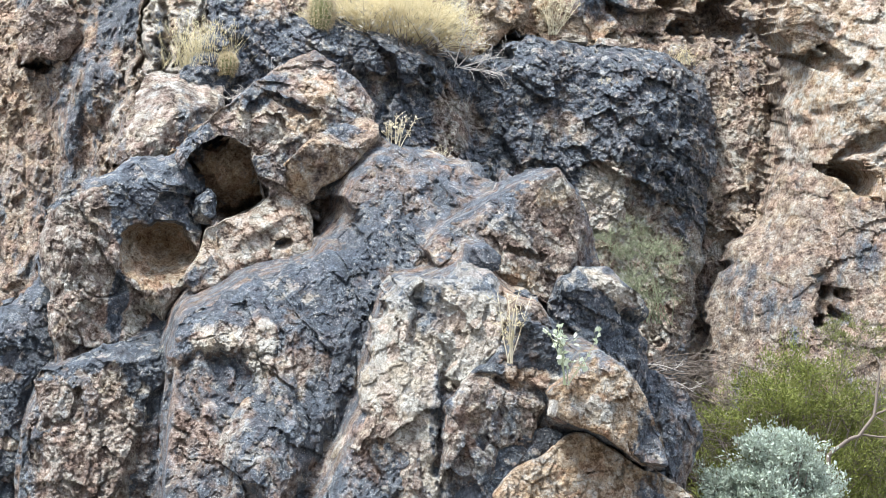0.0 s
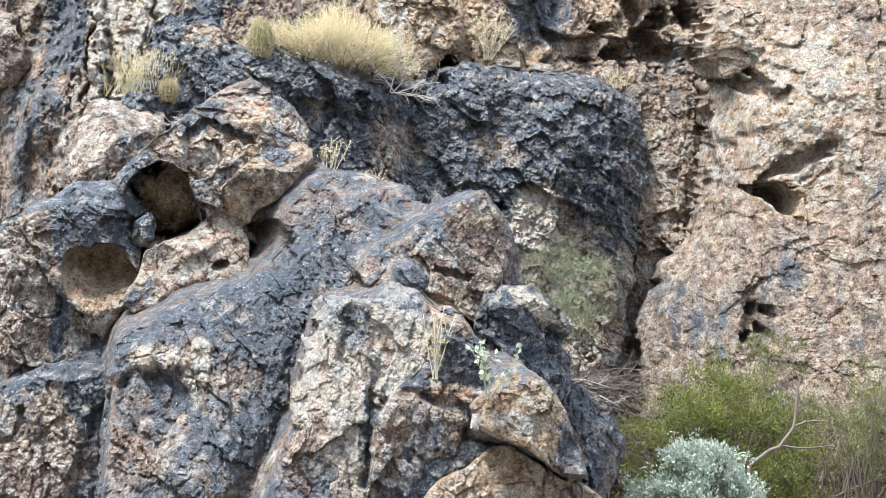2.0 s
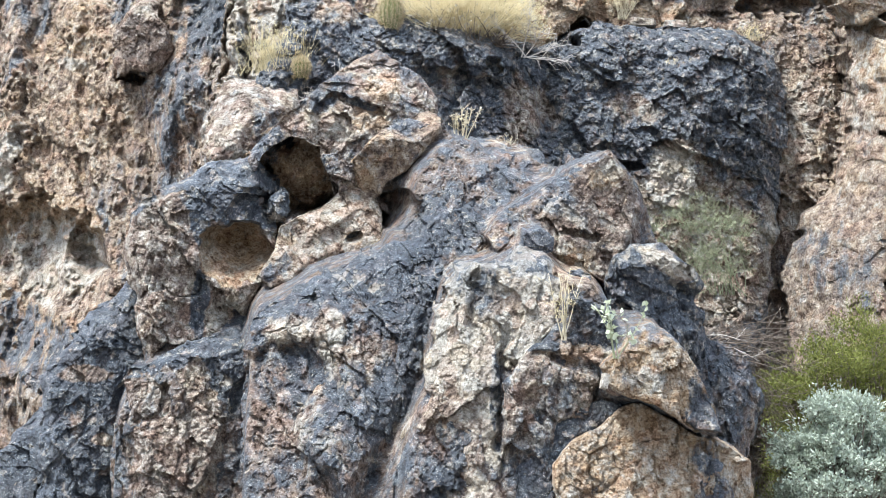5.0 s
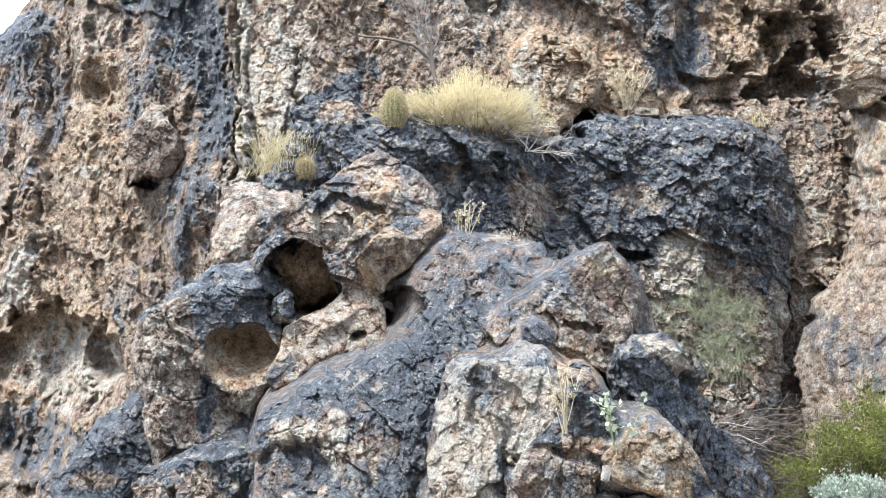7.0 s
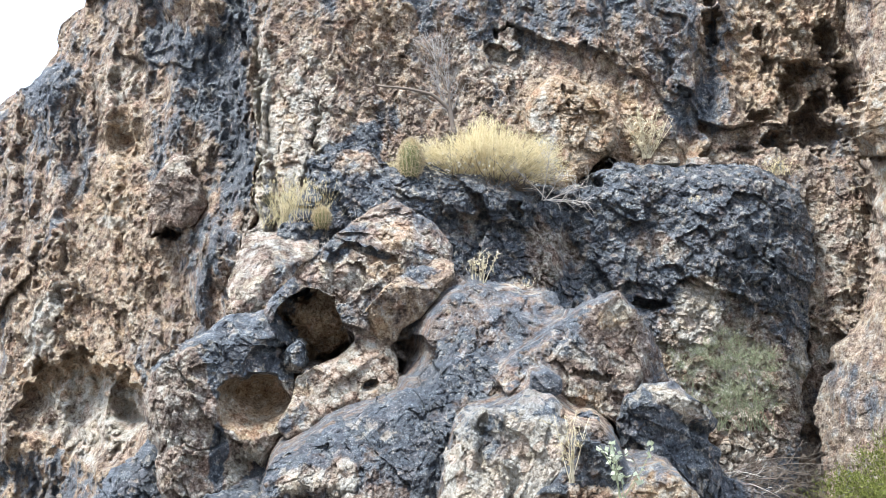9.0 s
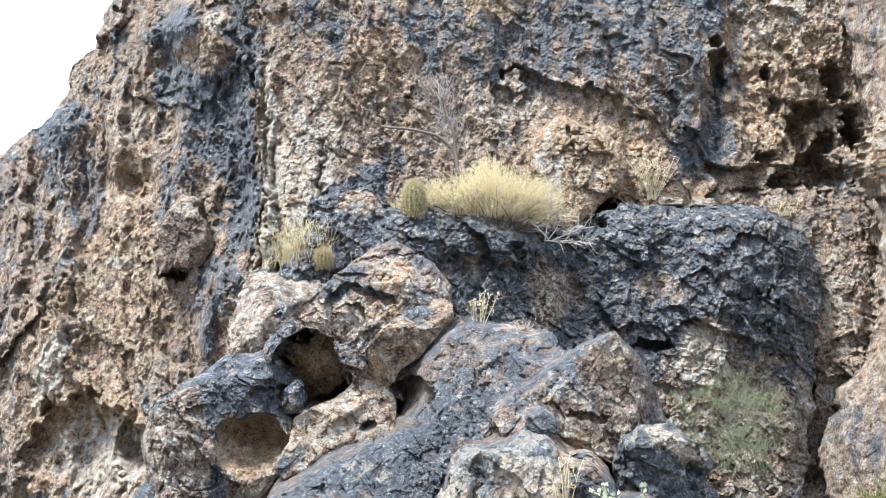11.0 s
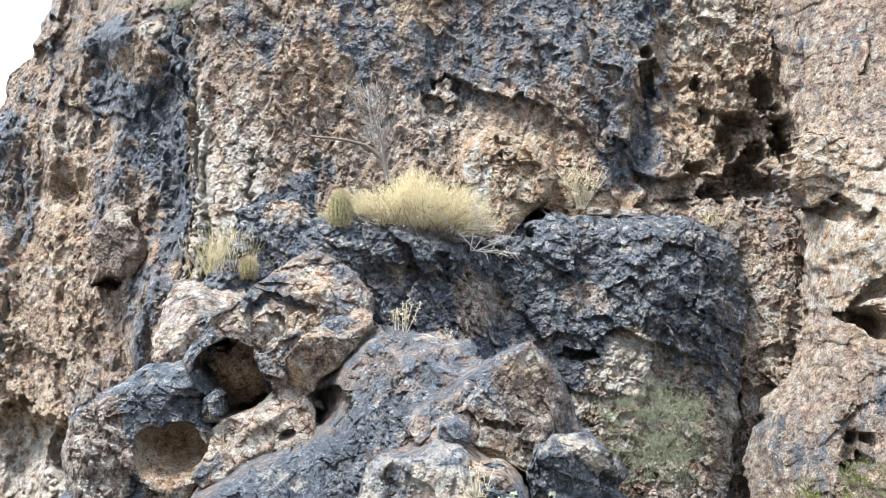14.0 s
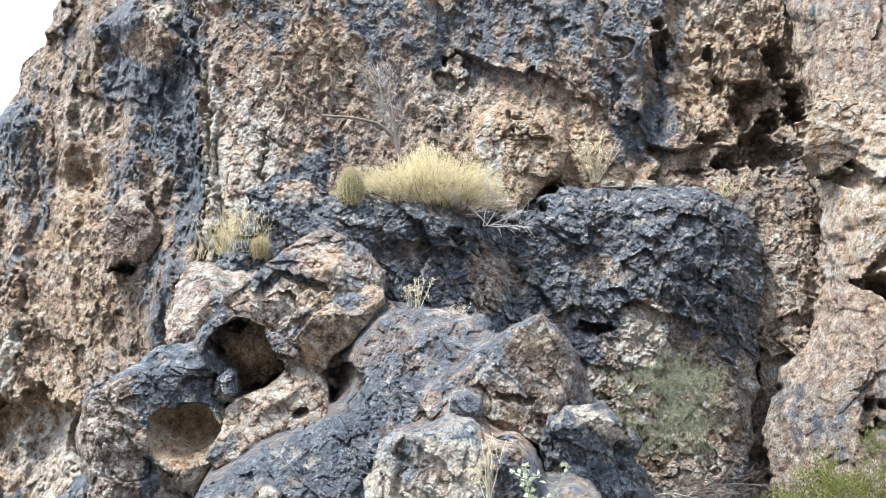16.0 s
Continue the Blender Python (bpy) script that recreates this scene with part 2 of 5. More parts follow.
# ---- rock ----
def relief(x, b, seed, rough, upright, bulk=1.0, lumps=0.5):
    """Weathered rock: broad facets, rounded lumps at three sizes, small pockets, short cracks and grit."""
    w1, w2 = fbm(x * 2.2, b * 2.2, seed + 5, 4), fbm(x * 2.2, b * 2.2, seed + 9, 4)
    wx, wb = x + 0.05 * w1 + 0.18 * b, b + 0.05 * w2
    e1, e2, huge = cells(wx * 0.85 + 0.2 * w1, wb * 0.85 / upright, seed + 15)
    f1, f2, big = cells(wx * 2.1, wb * 2.1 / upright, seed + 20)
    g1, g2, small = cells(wx * 5.6 + w2 * 0.1, wb * 5.6 / upright, seed + 40)
    k1, k2, tiny = cells(x * 12.0 + 0.35 * w1, b * 11.0 / (0.5 + 0.5 * upright), seed + 60)
    m1, m2, chip = cells(x * 27.0 + 0.5 * w2, b * 25.0, seed + 65)
    q1, q2 = fbm(x * 9, b * 9, seed + 93, 3, 0.6), fbm(x * 9, b * 9, seed + 97, 3, 0.6)
    patchy = smooth(-0.35, 0.35, w2)
    out = 0.22 * bulk * huge + 0.09 * big + 0.048 * small + 0.025 * tiny + 0.016 * chip
    out = out + lumps * (0.022 * (0.55 - g1) * (1 - 0.5 * patchy) + 0.012 * (0.5 - k1) * (0.4 + 0.6 * patchy) + 0.020 * (0.5 - m1) + 0.010 * q1)
    p1, _, _ = cells(x * 6.5 + 0.55 * q1, b * 8.0 + 0.55 * q2, seed + 62)
    out = out - 0.025 * lumps * smooth(0.34, 0.10, p1) * smooth(0.05, 0.4, w1)
    joint = np.abs(grad_noise(wx * 1.5 + 0.4 * w1, wb * 0.28, seed + 70))
    out = out - 0.05 * smooth(0.014, 0.0, joint) * smooth(0.12, 0.35, w2)
    out = out - 0.07 * smooth(0.03, 0.0, e2 - e1) * smooth(0.1, 0.4, w2) - 0.03 * smooth(0.04, 0.0, f2 - f1) * smooth(0.15, 0.4, w1)
    out = out + 0.010 * ridged(x * 3.1, b * 2.0, seed + 80, 4) + 0.018 * w2 + 0.006 * fbm(x * 15, b * 12, seed + 90, 3, 0.6)
    return rough * out


MASSES = []


def lean_slab(name, outline, depth, slope=(0, 0), edge=0.3, lift=0.4, back=1.5, res=0.0085, rough=1.0, upright=1.4,
              facets=(), forms=(), stains=(), lumps=0.5, varnish=0.5, ochre=0.1, pale=0.1, seed=1, steep=14.0, ragged=0.05, pits=0.0, topcoat=0.0, bulk=0.3, ribs=(0, 0), follow=(), gap=0.10, material=ROCK):
    """A mass of rock whose broken face fills an outline on the cliff (metres across and up), at a depth that changes by slope per metre.
    facets: (x, b, slope across, slope up): flat faces that cut the mass back. edge, lift: how the rim rounds off; back: how far its flanks run into the rock behind.
    forms: (x, b, half width, half height, out, turn, sharp): swellings and, below zero, hollows (sharp 4: undercut at the top). stains: (x, b, half width, half height, colour, amount, turn[, crisp]). topcoat: more varnish on faces that lean back. ribs: upright ribs, per metre and depth.
    follow: masses that this one fills in behind, at a gap."""
    xs, bs = [p[0] for p in outline], [p[1] for p in outline]
    cx, cb = sum(xs) / len(xs), sum(bs) / len(bs)
    reach = back / steep
    gx = steps(min(xs) - reach - 0.1, max(xs) + reach + 0.1, -5.6, 5.7, res)
    gb = steps(min(bs) - reach - 0.1, max(bs) + reach + 0.1, -3.3, 3.5, res)
    x, b = np.meshgrid(gx, gb)
    n1, n2 = fbm(x * 4, b * 4, seed + 3, 4), fbm(x * 4, b * 4, seed + 7, 4)
    n3, n4 = fbm(x * 11, b * 11, seed + 13, 3), fbm(x * 11, b * 11, seed + 17, 3)
    sd = inside_distance(x + ragged * n1, b + ragged * n2, outline) + 0.025
    d = depth + slope[0] * (x - cx) + slope[1] * (b - cb)
    MASSES.append((outline, depth, slope, cx, cb))
    if follow:
        total = weight = 0
        for o_outline, o_depth, o_slope, ox, ob in follow:
            w = (np.clip(-inside_distance(x, b, o_outline), 0, 1.5) + 0.04) ** -3
            ux = np.clip(x, min(p[0] for p in o_outline), max(p[0] for p in o_outline))
            ub = np.clip(b, min(p[1] for p in o_outline), max(p[1] for p in o_outline))
            total = total + w * (o_depth + o_slope[0] * (ux - ox) + o_slope[1] * (ub - ob))
            weight = weight + w
        d = total / weight + gap
    for fx, fb, sx, sb in facets:
        d = np.maximum(d, depth + slope[0] * (fx - cx) + slope[1] * (fb - cb) + sx * (x - fx + 0.04 * n1) + sb * (b - fb + 0.04 * n2))
    u = np.clip(1 - sd / edge, 0, 1)
    rim = min(lift, 0.62 * edge) * u * u + np.clip(-sd, 0, None) * steep
    plane = d
    d = d + rim
    tilt = np.gradient(d, gb, axis=0) ** 2 + np.gradient(d, gx, axis=1) ** 2
    out = relief(x, b, seed, rough, upright, bulk, lumps) / np.sqrt(1 + 0.9 * tilt)
    if ribs[1]:
        sway = x + 0.12 * b + 0.10 * n1
        out = out + ribs[1] * (ridged(sway * ribs[0], b * ribs[0] * 0.12, seed + 120, 3) + 0.6 * grad_noise(sway * ribs[0] * 0.45, b * 0.15, seed + 130))
        fins = smooth(-0.3, 0.3, fbm(x * 0.7, b * 0.4, seed + 135, 2))
        out = out + ribs[1] * fins * (0.50 * ridged(sway * ribs[0] * 3.1, b * ribs[0] * 0.24, seed + 140, 2) + 0.13 * ridged(sway * ribs[0] * 8.0 + 0.1 * n4, b * ribs[0] * 0.6, seed + 145, 2))
    if pits:
        p1, _, _ = cells(x * 5 + 0.6 * n1 + 0.3 * n3, b * 6 + 0.6 * n2 + 0.3 * n4, seed + 31)
        out -= pits * smooth(0.42, 0.2, p1) * smooth(-0.1, 0.35, fbm(x * 1.1, b * 1.1, seed + 33, 2))
    for fx, fb, rx, rb, amount, turn, sharp in forms:
        c, s = math.cos(radians(turn)), math.sin(radians(turn))
        j = 0.42 if sharp == 2 and rx < 0.35 else 0.2
        jx, jb = x - fx + j * rx * n2, b - fb + j * rb * n1
        if not sharp and rx < 0.12:
            jx = jx + 0.07 * n1 + 0.03 * n3
        if sharp in (2, 3):
            jx, jb = jx + (0.03 * sharp - 0.03) * n3, jb + (0.03 * sharp - 0.03) * n4
        q = ((jx * c + jb * s) / rx) ** 2 + ((jb * c - jx * s) / rb) ** 2
        if sharp:
            shape = np.sqrt(np.clip(1 - q, 0, 1)) if sharp in (1, 4) else smooth(1.15, 0.8 if sharp == 2 else 0.1, q)
            if sharp == 4:
                shape = shape * (0.18 + 0.82 * smooth(-0.8, 0.45, (jb * c - jx * s) / rb))
            out = out * (1 - (0.15 if sharp > 1 else 0.6 if rx < 0.4 else 0.2) * smooth(1.0, 0.7, q))
        else:
            shape = np.exp(-q)
        out = out + amount * shape
    d = d - out
    tone = {"varnish": np.full(x.shape, varnish), "ochre": np.full(x.shape, ochre), "pale": np.full(x.shape, pale)}
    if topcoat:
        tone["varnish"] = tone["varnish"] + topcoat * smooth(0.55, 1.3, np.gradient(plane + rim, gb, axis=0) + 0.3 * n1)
    for sx, sb, rx, rb, key, amount, turn, *crisp in stains:
        c, s = math.cos(radians(turn)), math.sin(radians(turn))
        j = min(0.14, 0.45 * min(rx, rb))
        jx, jb = x - sx + j * n2, b - sb + j * n1
        q = ((jx * c + jb * s) / rx) ** 2 + ((jb * c - jx * s) / rb) ** 2
        w = smooth(1.2, 0.85, q) if crisp else smooth(1.9, 0.2, q)
        tone[key] = tone[key] * (1 - w) + amount * w
    nb, nx = np.gradient(sd, gb, gx)
    tuck = 1.3 * np.clip(-sd, 0, None)
    spread = 1 + np.minimum(rim, lift) / plane
    px, pb = (x + nx * tuck) * spread, (b + nb * tuck) * spread
    ob, used = grid_mesh(name, px, pb, d, sd > -reach, (cx, cb, depth), material)
    for key, values in tone.items():
        layer = ob.data.attributes.new(key, "FLOAT", "POINT")
        layer.data.foreach_set("value", np.clip(values, 0, 1).ravel()[used].astype(np.float32))
    return ob


def steps(lo, hi, fine_lo, fine_hi, res):
    """Grid lines that are close together between fine_lo and fine_hi and five times as far apart outside."""
    cut0, cut1 = min(max(lo, fine_lo), hi), max(min(hi, fine_hi), lo)
    return np.concatenate([np.arange(lo, cut0 - res, 5 * res), np.arange(cut0, cut1, res), np.arange(cut1 + res, hi, 5 * res)])


def grid_mesh(name, x, b, d, keep, centre, material):
    """A mesh from a sheet of depths; only cells whose four corners are kept."""
    rows, cols = x.shape
    cell = keep[:-1, :-1] & keep[1:, :-1] & keep[:-1, 1:] & keep[1:, 1:]
    ids = np.arange(rows * cols).reshape(rows, cols)
    quads = np.stack([ids[:-1, :-1][cell], ids[:-1, 1:][cell], ids[1:, 1:][cell], ids[1:, :-1][cell]], 1)
    used = np.unique(quads)
    renum = np.zeros(rows * cols, np.int64)
    renum[used] = np.arange(len(used))
    co = np.stack([x.ravel()[used] - centre[0], d.ravel()[used] - centre[2], b.ravel()[used] - centre[1]], 1).astype(np.float32)
    me = bpy.data.meshes.new(name)
    me.vertices.add(len(used))
    me.vertices.foreach_set("co", co.ravel())
    me.loops.add(quads.size)
    me.loops.foreach_set("vertex_index", renum[quads].ravel().astype(np.int32))
    me.polygons.add(len(quads))
    me.polygons.foreach_set("loop_start", np.arange(0, quads.size, 4, dtype=np.int32))
    me.update(calc_edges=True)
    me.materials.append(material)
    deep = d.ravel()[quads]
    me.polygons.foreach_set("use_smooth", np.ptp(deep, axis=1) > 0.036)
    me.update()
    ob = new(name, me)
    ob.matrix_world = CLIFF @ Matrix.Translation((centre[0], centre[2], centre[1]))
    return ob, used


# ---- the cliff behind ----
wall = lean_slab("cliff_wall", [(-2.29, 5.75), (-2.02, 2.89), (-2.03, 1.99), (-1.92, 1.19), (-1.95, 0.30), (-2.06, -0.67), (-2.43, -3.02), (4.48, -3.04), (4.34, -0.40), (4.51, 0.88), (4.73, 2.62), (5.21, 5.75)], 21.98, (0.01, 0.49), edge=0.5, lift=0.5, back=2.5, res=0.0135, rough=0.62, upright=1.6, ribs=(1.7, 0.16), varnish=0.38, ochre=0.36, pale=0.22, lumps=0.6, seed=11, bulk=0.9, pits=0.012,
    forms=[(3.8, 1.88, 0.18, 0.13, -0.41, 20, 3), (3.85, 1.25, 0.2, 0.27, -0.56, 15, 3), (3.5, 1.11, 0.2, 0.11, -0.36, 0, 3), (4.26, 1.7, 0.1, 0.3, -0.46, 5, 3), (3.68, 1.66, 0.12, 0.2, -0.36, 0, 3), (3.35, 1.38, 0.13, 0.09, -0.26, 0, 3), (4.09, 2.21, 0.11, 0.27, -0.41, 10, 3), (4.01, 1.55, 0.15, 0.12, -0.36, 30, 3), (3.16, 1.03, 0.12, 0.07, -0.2, 0, 3), (3.47, 1.96, 0.1, 0.12, -0.2, 0, 3), (4.09, 1.16, 0.11, 0.18, -0.36, 0, 3), (4.04, 1.62, 0.36, 0.83, -0.3, 8, 0)] + [
        (3.39, 2.31, 0.06, 0.11, -0.3, 0, 2), (3.23, 2.18, 0.36, 1.02, -0.25, 0, 0), (2.79, 1.74, 0.14, 1.01, -0.18, -15, 0), (2.88, 2.43, 0.1, 0.3, -0.3, 0, 2), (1.18, 1.37, 0.71, 0.53, 0.1, 0, 0), (1.54, 0.8, 0.21, 0.08, -0.5, 35, 2), (-1.83, 0.8, 0.06, 0.7, 0.28, 3, 0), (-1.91, 0.53, 0.03, 0.52, -0.2, 3, 0), (-1.7, 0.24, 0.03, 0.4, -0.15, 5, 0), (-1.79, 1.24, 0.03, 0.35, -0.14, 2, 0), (-1.56, 0.18, 0.05, 0.57, 0.18, 8, 0), (-1.47, 0.01, 0.03, 0.52, -0.25, 9, 0)] + [
        (-1.35, 0.06, 0.04, 0.46, 0.15, 10, 0), (-1.29, 1.12, 0.03, 0.53, -0.15, 4, 0), (-1.45, 0.65, 0.52, 0.87, 0.25, 0, 0), (-0.7, 2.89, 0.49, 0.73, 0.2, 0, 0), (-1.92, 1.25, 0.06, 1.0, -0.4, 3, 0), (-1.84, 2.31, 0.08, 0.24, 0.15, 0, 0), (3.56, -0.9, 0.07, 0.34, -0.4, 0, 2), (0.52, 2.43, 0.3, 0.54, -0.12, 0, 0), (2.28, 2.49, 0.55, 0.61, 0.2, 0, 0)],
    stains=[(1.47, 1.21, 0.62, 0.5, 'ochre', 0.75, 15), (1.41, 1.18, 0.74, 0.53, 'varnish', 0.05, 0), (0.4, 2.89, 0.24, 0.34, 'ochre', 0.7, 0), (0.4, 2.89, 0.26, 0.37, 'varnish', 0.02, 0), (0.4, 2.89, 0.24, 0.31, 'pale', 0.5, 0), (-0.69, 2.43, 0.42, 0.36, 'ochre', 0.5, 0), (-0.69, 2.43, 0.42, 0.36, 'varnish', 0.15, 0), (-1.42, 1.19, 0.32, 0.88, 'pale', 0.6, 0), (-1.43, 1.37, 0.35, 1.0, 'varnish', 0.06, 0), (-1.44, 1.68, 0.24, 0.36, 'ochre', 0.4, 0), (1.5, 2.75, 1.4, 0.55, 'varnish', 0.6, 0), (-0.21, 2.89, 0.31, 0.43, 'varnish', 0.6, 0)] + [
        # varnish at (4.04, 1.68) is painted shade for the crevice beside the buttress
        (2.62, 1.8, 0.42, 0.78, 'varnish', 0.55, 10), (-1.5, 2.82, 0.43, 0.37, 'varnish', 0.5, 0), (2.85, 2.88, 0.31, 0.61, 'varnish', 0.75, 0), (-0.99, 0.88, 0.35, 0.23, 'varnish', 0.92, 0), (-0.82, 0.94, 0.18, 0.35, 'varnish', 0.9, 0), (3.48, 2.25, 0.66, 0.9, 'ochre', 0.55, 0), (3.48, 2.25, 0.72, 0.9, 'varnish', 0.14, 0), (3.52, 2.96, 0.43, 0.31, 'pale', 0.5, 0), (4.04, 1.68, 0.21, 0.66, 'varnish', 0.4, 8), (-1.84, 0.95, 0.12, 0.80, 'pale', 1.0, 3), (-1.84, 0.95, 0.13, 0.80, 'varnish', 0.0, 3), (-1.74, 0.35, 0.04, 0.52, 'varnish', 0.9, 6)] + [
        (-1.46, 0.12, 0.05, 0.46, 'varnish', 0.8, 10), (-1.38, 0.35, 0.07, 0.35, 'ochre', 0.6, 0), (-1.66, 1.0, 0.13, 0.53, 'ochre', 0.6, 0), (-1.66, 1.0, 0.14, 0.59, 'varnish', 0.05, 0), (-1.51, 0.01, 0.29, 0.4, 'pale', 0.8, 10), (-1.51, 0.01, 0.29, 0.46, 'varnish', 0.25, 10), (2.92, 1.93, 0.16, 0.84, 'varnish', 0.6, -15), (3.89, -0.34, 0.51, 0.91, 'varnish', 0.15, 0), (3.88, -0.4, 0.45, 0.91, 'pale', 0.45, 0), (0.58, 2.05, 0.48, 0.36, 'pale', 0.45, 0), (-0.31, 1.74, 0.89, 0.24, 'varnish', 0.25, 0), (-1.89, 1.64, 0.08, 0.65, 'pale', 1.0, 4)] + [
        (-1.89, 1.64, 0.09, 0.65, 'varnish', 0.0, 4), (2.52, 0.97, 0.35, 0.12, 'ochre', 0.7, 0), (2.52, 0.97, 0.35, 0.12, 'varnish', 0.0, 0)])
tagged(wall, "tall broken cliff face of pinkish brown and blue-grey rock", "cliff", kind="structure")
bulge = lean_slab("rock_bulge", [(0.88, 1.51), (1.01, 1.66), (1.18, 1.75), (1.46, 1.64), (1.74, 1.43), (1.81, 1.23), (1.73, 1.04), (1.50, 0.84), (1.24, 0.60), (1.01, 0.68), (0.91, 0.93), (0.86, 1.22)], 21.22, (0.05, 0.5), edge=0.12, lift=0.12, back=0.9, res=0.011, rough=0.6, varnish=0.05, ochre=0.75, pale=0.25, lumps=0.8, seed=17, ragged=0.03,
    forms=[(1.35, 1.2, 0.35, 0.4, 0.08, 0, 0)],
    stains=[(1.02, 1.2, 0.12, 0.35, 'pale', 0.7, 0)])
tagged(bulge, "bulging orange-tan rock above a dark crack", "rock", kind="structure")
